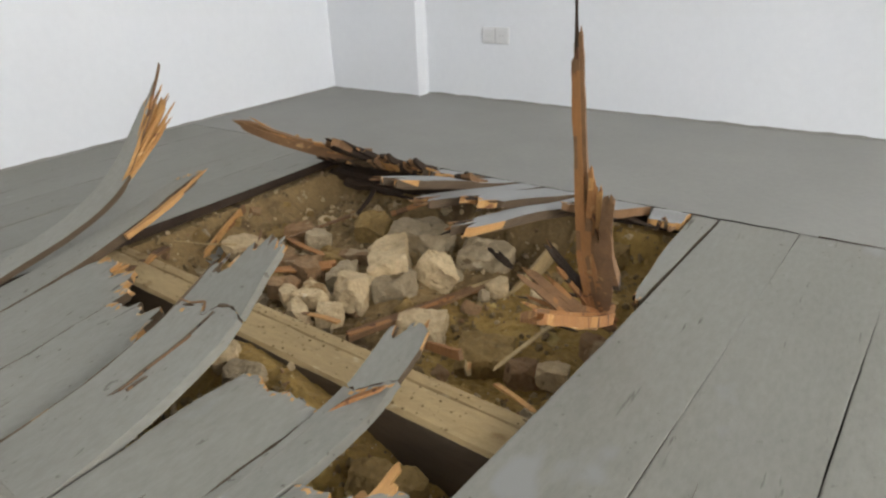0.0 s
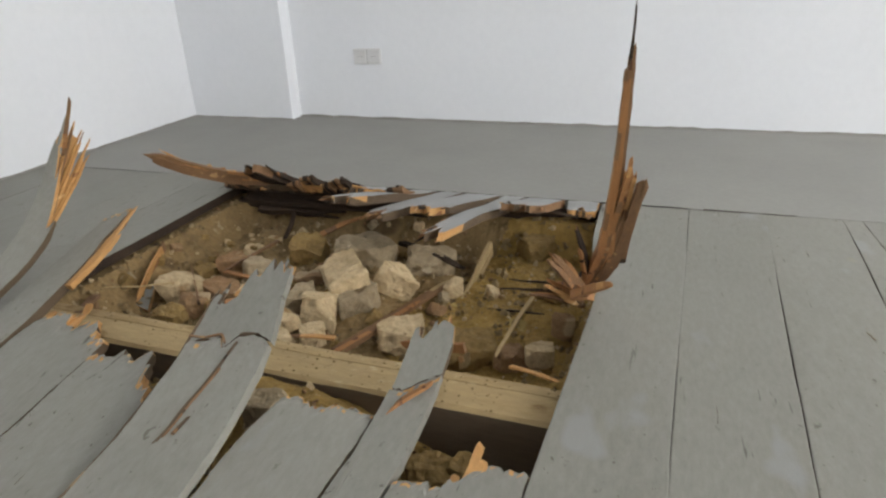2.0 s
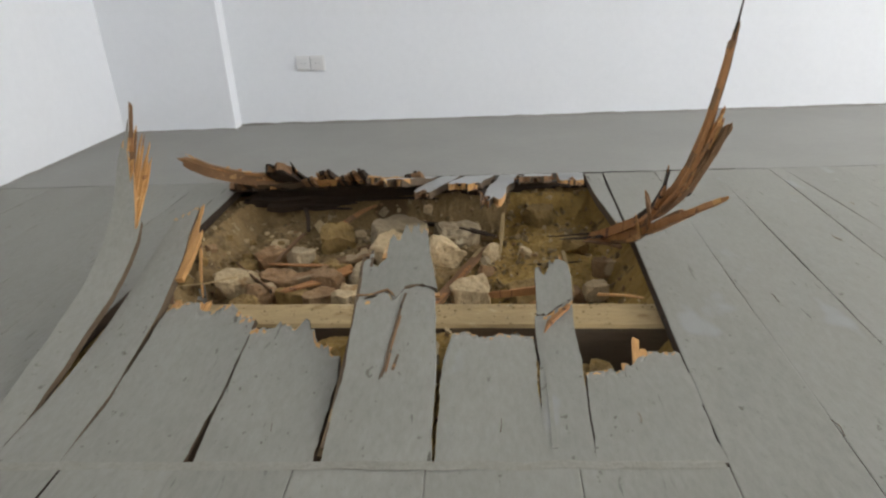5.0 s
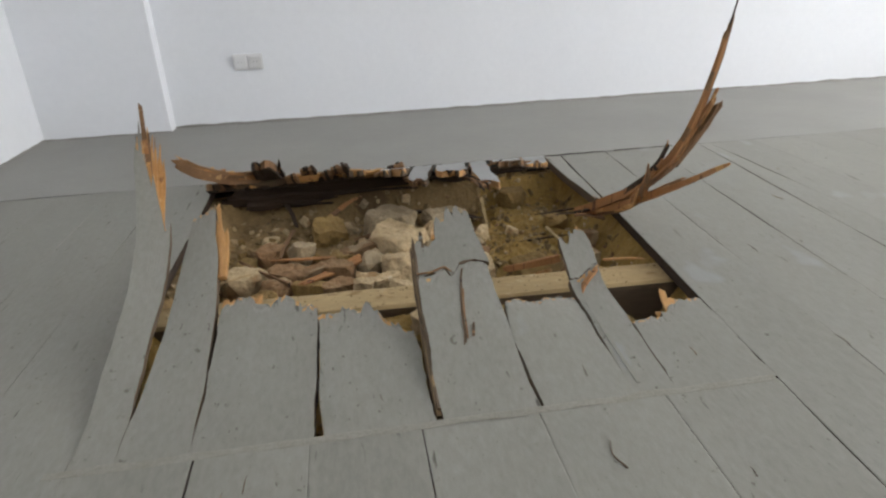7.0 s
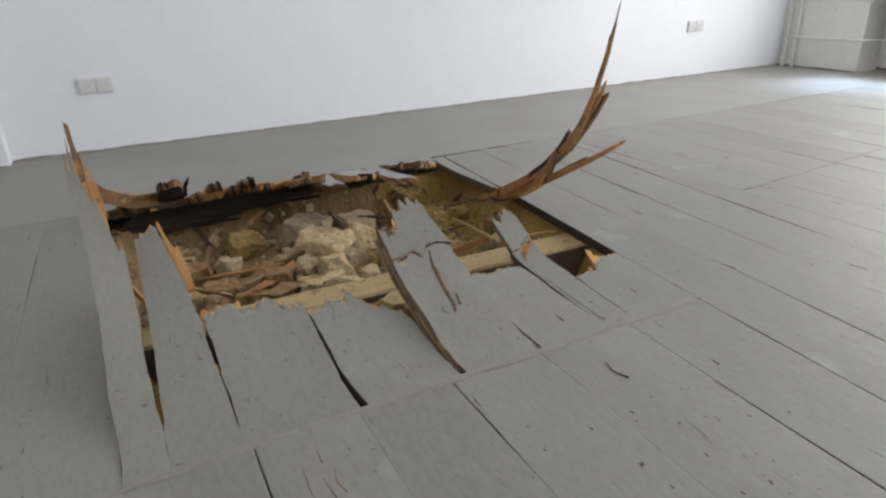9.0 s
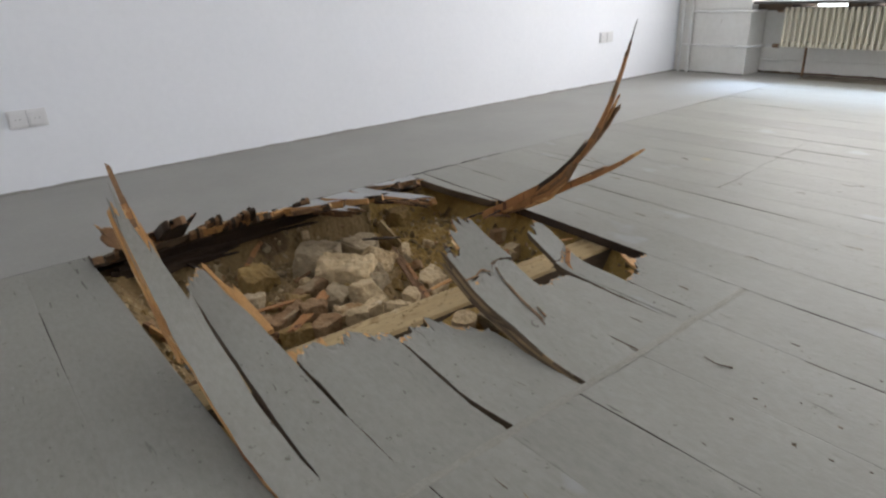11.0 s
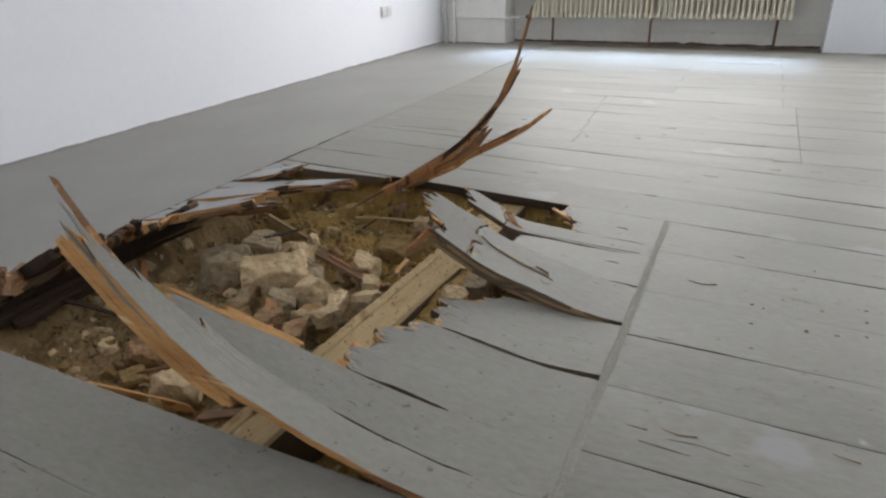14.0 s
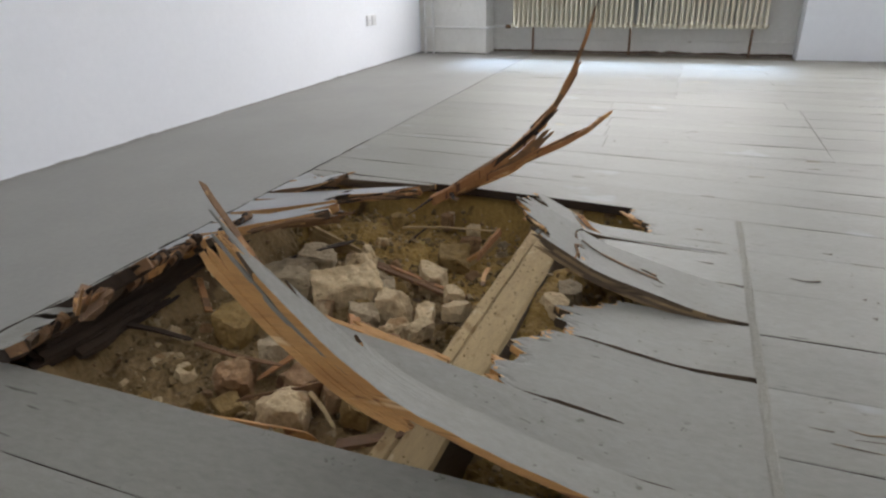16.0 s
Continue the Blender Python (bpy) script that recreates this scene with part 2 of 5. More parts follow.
def lerp(table, s):
    """Piecewise linear value from (s, value) rows."""
    for (a, va), (b, vb) in zip(table, table[1:]):
        if s <= b:
            k = max(0.0, (s - a) / (b - a)) if b > a else 0.0
            return va + (vb - va) * k
    return table[-1][1]


def bend(path, s):
    """Smooth (y, z) at s in 0..1 along rows of (y, z)."""
    n = len(path) - 1
    f = min(s * n, n - 1e-6)
    i = int(f)
    k = f - i
    p = [path[max(0, min(n, i + o))] for o in (-1, 0, 1, 2)]
    out = []
    for c in (0, 1):
        a, b, cc, d = (q[c] for q in p)
        out.append(0.5 * (2 * b + (cc - a) * k + (2 * a - 5 * b + 4 * cc - d) * k * k + (3 * b - a - 3 * cc + d) * k ** 3))
    return out


def board_mesh(name, path, left, right, ends, jag=0.02, cols=18, rows=22, thick=THICK, roll=0.0, twist=(), mats=None, start=None, taper=0.25, chip=0.5, seed=0, wander=0.002, bare=0.0, sides=(1, 1)):
    """A board along path (y, z): painted top, raw sides; its far end is broken off along ends (share across, length share), with splinters."""
    rnd = random.Random(seed)
    mats = list(mats or [PAINT, OLDSIDE, FRESH])
    verts, faces, idx = [], [], []
    end = []
    for j in range(cols + 1):
        a = j / cols
        tear = 1.3 * noise.noise((a * 4 + seed * 7.3, seed, 0)) + 0.9 * noise.noise((a * 11 + seed * 3.1, seed, 2)) + 0.55 * rnd.uniform(-1, 1)
        end.append(max(0.05, lerp(ends, a) + jag * (tear + (1.6 * rnd.random() if rnd.random() < 0.12 else 0))))
    ext = [chip * jag * 0.8 * rnd.random() ** 2 for _ in range(cols + 1)]
    begin = [0.0 if start is None else lerp(start, j / cols) + (rnd.random() - 0.5) * jag * 0.6 for j in range(cols + 1)]
    steps = [0.9 * i / (rows - 5) for i in range(rows - 4)] + [0.93, 0.96, 0.985, 1.0]
    rows = len(steps) - 1
    n1, n2 = rnd.uniform(0, 50), rnd.uniform(0, 50)
    for layer in (0, 1):
        for i, st in enumerate(steps):
            for j in range(cols + 1):
                a = j / cols
                s = begin[j] + (end[j] + (ext[j] if layer else 0) - begin[j]) * st
                y, z = bend(path, s)
                y2, z2 = bend(path, min(1, s + 0.02))
                y1, z1 = bend(path, max(0, s - 0.02))
                d = Vector((0, y2 - y1, z2 - z1)).normalized()
                up = Vector((0, -d.z, d.y)) if d.y > 0 else Vector((0, d.z, -d.y))
                xl, xr = lerp(left, s), lerp(right, s)
                if j == 0:
                    xl += wander * (2 * noise.noise((n1, y * 9, 0)) + 1.1 * noise.noise((n1, y * 41, 2)))
                if j == cols:
                    xr += wander * (2 * noise.noise((n2, y * 9, 0)) + 1.1 * noise.noise((n2, y * 41, 2)))
                x = xl + (xr - xl) * a
                r = radians(roll + (lerp(twist, s) if twist else 0))
                lean = (a - 0.5) * (xr - xl)
                p = Vector(((xl + xr) / 2 + lean * math.cos(r), y, z)) + up * (lean * math.sin(r))
                t = thick
                if st > 0.9:
                    t = thick * (1 - (1 - taper) * (st - 0.9) / 0.1 * (0.4 + 0.6 * rnd.random()))
                if layer:
                    p = p - up * t
                    if 0 < j < cols:
                        p.z += 0.004 * (rnd.random() - 0.5)
                else:
                    p.z += 0.0012 * noise.noise((x * 6 + n1, y * 5, 1.7))
                    if st > 0.93 and rnd.random() < 0.6:
                        p -= up * t * 0.10 * rnd.random()
                verts.append(p)
    w = cols + 1
    half = (rows + 1) * w
    for i in range(rows):
        for j in range(cols):
            a = i * w + j
            faces.append((a, a + 1, a + w + 1, a + w))
            near = steps[i + 1] > 0.94
            bare_here = bare and noise.noise((j * 0.35 + n1, i * 0.22, 4.2)) > 1 - bare * 2
            idx.append(2 if (near and steps[i + 1] > 0.97 and rnd.random() < chip * 0.5) or bare_here else 0)
            faces.append((half + a, half + a + w, half + a + w + 1, half + a + 1))
            idx.append(1)
    for i in range(rows):
        for j, flip in ((0, 0), (cols, 1)):
            a = i * w + j
            q = (a, a + w, half + a + w, half + a)
            faces.append(q[::-1] if not flip else q)
            idx.append(sides[flip])
    for i, flip in ((0, 0), (rows, 1)):
        for j in range(cols):
            a = i * w + j
            q = (a, half + a, half + a + 1, a + 1)
            faces.append(q if flip == 0 else q[::-1])
            idx.append(2 if flip and rnd.random() < 0.6 else 1)
    return mesh(name, verts, faces, mats, idx)


def splinter_mesh(name, points, width, thick, mats, seed=0, fade=0.15, flat=(1, 0, 0), head=1.0, rag=0.3, fibre=0.009):
    """A torn strip of wood: flat fibre bundles side by side, each torn off at its own length with a slanting end."""
    rnd = random.Random(seed)
    pts = [Vector(p) for p in points]
    spans = len(pts) - 1
    length = sum((b - a).length for a, b in zip(pts, pts[1:]))
    strips = max(1, min(8, round(width * max(head, fade) / fibre)))
    n = 5 * spans
    best = rnd.randrange(strips)
    verts, faces, idx = [], [], []

    def spine(f):
        f = max(0.0, min(f, spans - 1e-6))
        k = int(f)
        u = f - k
        p = [pts[max(0, min(spans, k + o))] for o in (-1, 0, 1, 2)]
        soft = 0.5 * (2 * p[1] + (p[2] - p[0]) * u + (2 * p[0] - 5 * p[1] + 4 * p[2] - p[3]) * u * u + (3 * p[1] - p[0] - 3 * p[2] + p[3]) * u ** 3)
        return soft.lerp(p[1].lerp(p[2], u), 0.7)

    last = None
    for j in range(strips):
        reach = 1.0 if j == best else 1 - rag * rnd.random() ** 0.8
        begin = 0.07 * rnd.random() if strips > 1 else 0.0
        off, th = rnd.uniform(-1, 1) * min(0.25 * thick, 0.0022) * (strips > 1), thick - rnd.uniform(0, 1) * min(0.35 * thick, 0.004)
        tone = 1 if rnd.random() < 0.35 else 0
        lo, hi = j / strips - 0.5 - 0.08 / strips * rnd.random(), (j + 1) / strips - 0.5 + 0.08 / strips * rnd.random()
        slant = rnd.uniform(-1, 1) * min(0.02, 0.12 * length) / length
        nip = rnd.uniform(0.25, 0.85)
        ph = rnd.uniform(0, 99)
        base = len(verts)
        for i in range(n + 1):
            q = begin + (reach - begin) * i / n
            grow = head + (fade - head) * q
            for e, a in ((-1, lo), (1, hi)):
                own = q + (e * slant if i == n else 0)
                c = spine(own * spans)
                d = (spine(own * spans + 0.06) - spine(own * spans - 0.06)).normalized()
                side = (Vector(flat) - d * d.dot(Vector(flat))).normalized()
                up = side.cross(d)
                x = a * width * grow
                if i == n:
                    mid = (lo + hi) / 2 * width * grow
                    x = mid + (x - mid) * nip
                x += 0.0013 * noise.noise((ph + e, q * length * 28, 0))
                t = th / 2 * (0.55 if i == n else 1) * (1 - 0.62 * q)
                o = off + 0.0022 * noise.noise((ph, q * length * 16, 3))
                verts.append(c + side * x + up * (o + t))
                verts.append(c + side * x + up * (o - t))
        for i in range(n):
            a = base + i * 4
            for p, q in ((0, 2), (2, 3), (3, 1), (1, 0)):
                faces.append((a + p, a + q, a + q + 4, a + p + 4))
                idx.append(tone if noise.noise((ph, i * 0.3, 7)) < 0.4 else 1 - tone)
        if last is not None:
            for i in range(n * 2 // 3):
                a, b = last + i * 4, base + i * 4
                faces.append((a + 2, b, b + 4, a + 6))
                idx.append(1)
        last = base
        a = base + n * 4
        faces += [(base, base + 1, base + 3, base + 2), (a, a + 2, a + 3, a + 1)]
        idx += [0, 0]
    return mesh(name, verts, faces, mats, idx)


def stone_mesh(name, size, mat, seed, cuts=4, bluff=0.04):
    """An angular lump: a block with corners knocked off in flat planes, its arrises worn and its faces pitted."""
    rnd = random.Random(seed)
    bm = bmesh.new()
    bmesh.ops.create_cube(bm, size=1.0)
    for _ in range(cuts):
        nrm = Vector((rnd.choice((-1, 1)) * rnd.uniform(0.25, 1), rnd.choice((-1, 1)) * rnd.uniform(0.25, 1), rnd.uniform(-0.6, 1))).normalized()
        reach = max(v.co.dot(nrm) for v in bm.verts)
        res = bmesh.ops.bisect_plane(bm, geom=bm.verts[:] + bm.edges[:] + bm.faces[:], plane_co=nrm * reach * rnd.uniform(0.68, 0.88), plane_no=nrm, clear_outer=True)
        edges = [e for e in res["geom_cut"] if isinstance(e, bmesh.types.BMEdge)]
        if edges:
            bmesh.ops.holes_fill(bm, edges=edges, sides=0)
    bmesh.ops.bevel(bm, geom=bm.edges[:], offset=bluff, segments=2, affect="EDGES", clamp_overlap=True)
    for v in bm.verts:
        v.co = Vector((v.co.x * size[0], v.co.y * size[1], v.co.z * size[2]))
    big = max(size)
    bmesh.ops.triangulate(bm, faces=bm.faces[:])
    for longest in (0.34, 0.24, 0.17, 0.12, 0.085, 0.062):
        bmesh.ops.subdivide_edges(bm, edges=[e for e in bm.edges if e.calc_length() > longest * big], cuts=1)
        bmesh.ops.triangulate(bm, faces=bm.faces[:])
    bm.normal_update()
    off = Vector((seed * 3.1, seed * 1.7, 0))
    moved = []
    for v in bm.verts:
        q = v.co / big
        lump = 0.045 * noise.noise(q * 2.4 + off) + 0.034 * noise.noise(q * 5.5 + off) + 0.020 * noise.noise(q * 13 + off) - 0.10 * max(0.0, noise.noise(q * 3.5 - off) - 0.25)
        moved.append(v.co + v.normal * big * lump)
    for v, co in zip(bm.verts, moved):
        v.co = co
    return from_bm(name, bm, mat)


# ---- setting: walls, ceiling, floor ----
def wall(name, x0, x1, y0, y1, z0=-0.3, z1=CEIL_Z, label="plain white painted plaster wall", mat=None):
    return tagged(box(name, x0, x1, y0, y1, z0, z1, mat or PLASTER), label, "wall", kind="structure")


wall("wall_back", LEFT_X - 0.2, WIN_X + 0.6, BACK_Y, BACK_Y + 0.2, label="long white painted plaster wall with sockets")
wall("wall_left", LEFT_X - 0.2, LEFT_X, FRONT_Y, BACK_Y)
wall("wall_front", LEFT_X - 0.2, WIN_X + 0.6, FRONT_Y - 0.2, FRONT_Y)
# corner pier beside the back wall
tagged(new("pier_back", from_bm("pier_back", box_bm(LEFT_X - 0.01, -1.10, 2.625, BACK_Y + 0.01, -0.3, CEIL_Z, 0.006), PLASTER)), "shallow white plastered corner pier", "pier", kind="structure")
tagged(box("ceiling", LEFT_X - 0.2, WIN_X + 0.6, FRONT_Y - 0.2, BACK_Y + 0.2, CEIL_Z, CEIL_Z + 0.2, PLASTER), "plain white ceiling", "ceiling", kind="structure")

# window wall: piers, parapets in shallow niches, lintels
NICHE_X = WIN_X + 0.27
wall("wall_window_corner", WIN_X, WIN_X + 0.6, WIN1[1], BACK_Y, label="white window pier with painted pipes", mat=OLDPLASTER)
wall("wall_window_mid", WIN_X, WIN_X + 0.6, WIN2[1], WIN1[0], label="white pier between two windows")
wall("wall_window_end", WIN_X, WIN_X + 0.6, FRONT_Y, WIN2[0])
for y0, y1 in (WIN1, WIN2):
    wall("wall_parapet", NICHE_X, WIN_X + 0.6, y0, y1, -0.3, SILL_Z - 0.078, label="grey-white parapet behind the radiators", mat=OLDPLASTER)
    wall("wall_lintel", WIN_X, WIN_X + 0.6, y0, y1, HEAD_Z, CEIL_Z, label="white window lintel")


def window(name, y0, y1):
    """Frame, casements and panes in one opening."""
    root = tagged(new(name), "tall bright window with painted wooden frame", "window", kind="structure")
    x = WIN_X + 0.36
    for a, b, c, d in ((y0, y0 + 0.06, SILL_Z, HEAD_Z), (y1 - 0.06, y1, SILL_Z, HEAD_Z), (y0 + 0.06, y1 - 0.06, SILL_Z, SILL_Z + 0.03), (y0, y1, HEAD_Z - 0.07, HEAD_Z)):
        part("window_frame", box_bm(x, x + 0.07, a, b, c, d, 0.006), FRAMEPAINT, root)
    third = (y1 - y0) / 3
    for k in (1, 2):
        post = y0 + third * k
        part("mullion", box_bm(x - 0.02, x + 0.08, post - 0.035, post + 0.035, SILL_Z + 0.03, HEAD_Z - 0.07, 0.006), ORANGE if k == 2 else FRAMEPAINT, root, "orange varnished post" if k == 2 else "")
    for k in range(3):
        pane = part("pane", box_bm(x + 0.03, x + 0.036, y0 + third * k + 0.036, y0 + third * (k + 1) - 0.036, SILL_Z + 0.032, HEAD_Z - 0.08), GLASS, root)
        pane.visible_shadow = False
    sill = part("window_sill", box_bm(WIN_X + 0.0, x + 0.02, y0 + 0.004, y1 - 0.004, SILL_Z - 0.024, SILL_Z, 0.006), SILLWOOD, root, "dark stained window sill")
    for a, b in ((y1 - 0.29, y1 - 0.004), (y1 - 0.84, y1 - 0.706), (y1 - 1.416, y1 - 1.30), (y0 + 0.004, y0 + 0.25)):
        part("sill_block", box_bm(WIN_X + 0.10, WIN_X + 0.594, a, b, SILL_Z - 0.078, SILL_Z - 0.024, 0.004), JOISTSIDE, root, "grey block carrying the sill")
    return root


window("window_1", *WIN1)
window("window_2", *WIN2)
tagged(box("backdrop", WIN_X + 2.5, WIN_X + 2.6, -9, 9, -1, 4.2, BACKDROP), "overexposed overcast daylight outside", "sky", kind="structure")


def wavy_foot_line(name, a, b, out, height, mat, seed):
    """An uneven line up the foot of a wall, from a to b: brushed floor paint, darker where mat is."""
    rnd = random.Random(seed)
    a, b, out = Vector(a), Vector(b), Vector(out)
    n = int((b - a).length / 0.035)
    verts, faces = [], []
    for i in range(n + 1):
        p = a + (b - a) * i / n
        h = height * (0.55 + 0.7 * abs(noise.noise((i * 0.16, seed, 0))) + 0.35 * noise.noise((i * 0.6, seed, 3))) + 0.002 * rnd.random()
        up = Vector((0, 0, max(0.002, h)))
        verts += [p + out * 0.006, p + out * 0.004 + up, p + up * 0.9]
    for i in range(n):
        k = i * 3
        faces += [(k, k + 3, k + 4, k + 1), (k + 1, k + 4, k + 5, k + 2)]
    return tagged(new(name, mesh(name, verts, faces, mat)), "uneven line along the wall foot, grey paint to near-black", "trim", kind="structure")


wavy_foot_line("trim_back", (-1.10, BACK_Y, 0), (WIN_X, BACK_Y, 0), (0, -1, 0), 0.014, BACKPAINT, 1)
wavy_foot_line("trim_pier", (LEFT_X, 2.625, 0), (-1.10, 2.625, 0), (0, -1, 0), 0.008, BACKPAINT, 2)
wavy_foot_line("trim_left", (LEFT_X, -1.0, 0), (LEFT_X, 2.625, 0), (1, 0, 0), 0.012, BACKPAINT, 3)
# near-black line at the foot of the corner pier
wavy_foot_line("trim_corner", (WIN_X, WIN1[1], 0), (WIN_X, BACK_Y, 0), (-1, 0, 0), 0.01, UNDER, 4)
wavy_foot_line("trim_mid", (WIN_X, WIN2[1], 0), (WIN_X, WIN1[0], 0), (-1, 0, 0), 0.008, BACKPAINT, 5)
# taller dark brown line at the back of the niche
wavy_foot_line("trim_niche", (NICHE_X, WIN1[0], 0), (NICHE_X, WIN1[1], 0), (-1, 0, 0), 0.028, JOISTSIDE, 6)

# ---- floor of painted boards ----
floor = tagged(new("floor"), "grey painted wooden floor with a broken hole", "floor", kind="structure")
# solid blocks whose near-black colour stands in for shade below the boards
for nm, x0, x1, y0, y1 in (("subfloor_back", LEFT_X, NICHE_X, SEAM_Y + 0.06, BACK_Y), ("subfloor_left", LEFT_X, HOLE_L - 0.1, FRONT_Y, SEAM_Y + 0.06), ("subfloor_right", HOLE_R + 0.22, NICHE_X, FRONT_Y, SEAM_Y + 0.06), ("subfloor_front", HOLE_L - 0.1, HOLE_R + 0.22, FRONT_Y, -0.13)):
    tagged(box(nm, x0, x1, y0, y1, -0.3, -THICK - 0.004, UNDER), "near-black block standing for the shade below the boards", "floor", kind="structure")


def slab_mesh(name, x0, x1, y0, y1, mat, edge=0.0, seed=0):
    """The smooth back strip of floor, its front edge slightly ragged."""
    n, m = 90, 8
    verts, faces = [], []
    for z in (0, -THICK):
        for i in range(n + 1):
            for j in range(m + 1):
                x = x0 + (x1 - x0) * i / n
                y = y0 + (y1 - y0) * j / m
                if j == 0:
                    y += edge * noise.noise((x * 7, seed, 0)) + 0.4 * edge * noise.noise((x * 30, seed, 2))
                verts.append((x, y, z + (0.0025 * noise.noise((x * 2.2, y * 2.2, 5)) if z == 0 else 0)))
    w = m + 1
    half = (n + 1) * w
    for i in range(n):
        for j in range(m):
            a = i * w + j
            faces.append((a, a + w, a + w + 1, a + 1))
        a = i * w
        faces.append((a, half + a, half + a + w, a + w))
    return mesh(name, verts, faces, mat)


child("back_strip", slab_mesh("back_strip", LEFT_X, NICHE_X, SEAM_Y + 0.004, BACK_Y, BACKPAINT, 0.006, 3), floor, "smooth grey painted strip of floor")


def plank_mesh(name, w, l, seed, gap=0.0022, slant=(0.0, 0.0), ajar=-0.25):
    """One intact floor board, w wide and l long, with uneven paint-bridged edges; its origin is the middle. slant: how far each edge leans per metre."""
    rnd = random.Random(seed)
    n = max(6, int(l / 0.05))
    verts, faces = [], []
    ph = rnd.uniform(0, 90)
    for z in (0, 1):
        for i in range(n + 1):
            y = -l / 2 + l * i / n
            gl = max(-0.0006, gap * (ajar + 3.0 * noise.noise((ph, y * 1.6, 0)) + 0.7 * noise.noise((ph, y * 13, 1))))
            gr = max(-0.0006, gap * (ajar + 3.0 * noise.noise((ph + 9, y * 1.6, 0)) + 0.7 * noise.noise((ph + 9, y * 13, 1))))
            xl, xr = -w / 2 + gl + slant[0] * y, w / 2 - gr + slant[1] * y
            if i in (0, n):
                y -= math.copysign(0.0008, y)
            for k in range(9):
                e = 1 if k in (0, 8) else 0
                x = xl + (xr - xl) * (0, 0.012, 0.15, 0.32, 0.5, 0.68, 0.85, 0.988, 1)[k]
                zz = -THICK if z else (-0.0008 * e + 0.0016 * noise.noise((x * 7 + ph, y * 2.4, 2)) + 0.0005 * noise.noise((x * 30 + ph, y * 6, 4)))
                verts.append((x, y, zz))
    half = (n + 1) * 9
    for i in range(n):
        for j in range(8):
            a = i * 9 + j
            faces.append((a, a + 1, a + 10, a + 9))
        for j in (0, 8):
            a = i * 9 + j
            q = (a, a + 9, half + a + 9, half + a)
            faces.append(q if j else q[::-1])
    for i in (0, n):
        a = i * 9
        faces.append((*range(a, a + 9), *range(half + a + 8, half + a - 1, -1)))
    # sides and ends are coloured near-black so gaps and rim look dark
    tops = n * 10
    return mesh(name, verts, faces, [PAINT, ROT_SHADE], [1 if (k >= tops or k % 10 > 7) else 0 for k in range(len(faces))])


plank_count = 0


def plank(left, right, y0, y1, gap=0.0022, ajar=-0.25):
    """left, right: (x at y = 0, lean per metre)."""
    global plank_count
    plank_count += 1
    ym = (y0 + y1) / 2
    x0, x1 = left[0] + left[1] * ym, right[0] + right[1] * ym
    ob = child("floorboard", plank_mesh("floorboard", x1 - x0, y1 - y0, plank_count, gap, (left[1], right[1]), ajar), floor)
    ob.location = ((x0 + x1) / 2, ym, 0)
    return ob


def strip_of_planks(edges, cuts, gap=0.0022, ajar=-0.25):
    edges = [e if isinstance(e, tuple) else (e, 0.0) for e in edges]
    for k, (a, b) in enumerate(zip(edges, edges[1:])):
        ys = cuts(k)
        for c, d in zip(ys, ys[1:]):
            plank(a, b, c, d, gap, ajar)


# left of the hole, right of it, and before the trench
RIM, LRIM = (HOLE_R, 0.068), (-0.6725, -0.010)
strip_of_planks([LEFT_X, -1.52, -1.30, -1.09, -0.885, LRIM], lambda k: [FRONT_Y, -1.3 if k % 2 else -0.9, SEAM_Y], 0.0012)
strip_of_planks([RIM, (0.875, 0.065), (1.085, 0.075), (1.31, 0.07), (1.475, 0.0)], lambda k: [FRONT_Y, -1.7 + 0.3 * k, SEAM_Y], 0.0015, 0.45)
strip_of_planks([1.475, 1.68, 1.90, 2.11, 2.32, 2.54], lambda k: [FRONT_Y, -1.9, -0.46, 0.475 + 0.018 * k, SEAM_Y], 0.0020, 0.0)
strip_of_planks([2.54, 2.75, 2.96, 3.17, 3.38, 3.60, 3.81, 4.02, 4.24, 4.46, WIN_X], lambda k: [FRONT_Y, -1.2, 0.2 if k % 2 else -0.4, SEAM_Y], 0.002)
strip_of_planks([LRIM, -0.455, -0.255, -0.053, (0.172, 0.015), (0.425, 0.03), RIM], lambda k: [FRONT_Y, -1.25 if k % 2 else -1.6, TRENCH_Y - 0.004], 0.0018, 0.12)
part("niche_floorboard", box_bm(WIN_X + 0.001, NICHE_X, WIN1[0], WIN1[1], -THICK, -0.002, 0.003), BAREDUST, floor, "bare dusty board under the radiators")

# trowelled strip over the butt joints
rows_n = 70
tv, tf = [], []
for i in range(rows_n + 1):
    x = HOLE_L - 0.02 + (HOLE_R - HOLE_L + 0.01) * i / rows_n
    wob = 0.0015 * noise.noise((x * 8, 0, 0))
    for j, (dy, z) in enumerate(((-0.011, 0.0005), (-0.007, 0.0011), (-0.002, 0.0010), (0.004, 0.0011), (0.009, 0.0005))):
        tv.append((x, TRENCH_Y + dy + wob + 0.005 * noise.noise((x * 14, j, 3)), z + 0.0006 * noise.noise((x * 30, j, 7))))
for i in range(rows_n):
    for j in range(4):
        a = i * 5 + j
        tf.append((a, a + 1, a + 6, a + 5))
child("joint_filler", mesh("joint_filler", tv, tf, FILLER), floor, "trowelled filler strip over board ends")

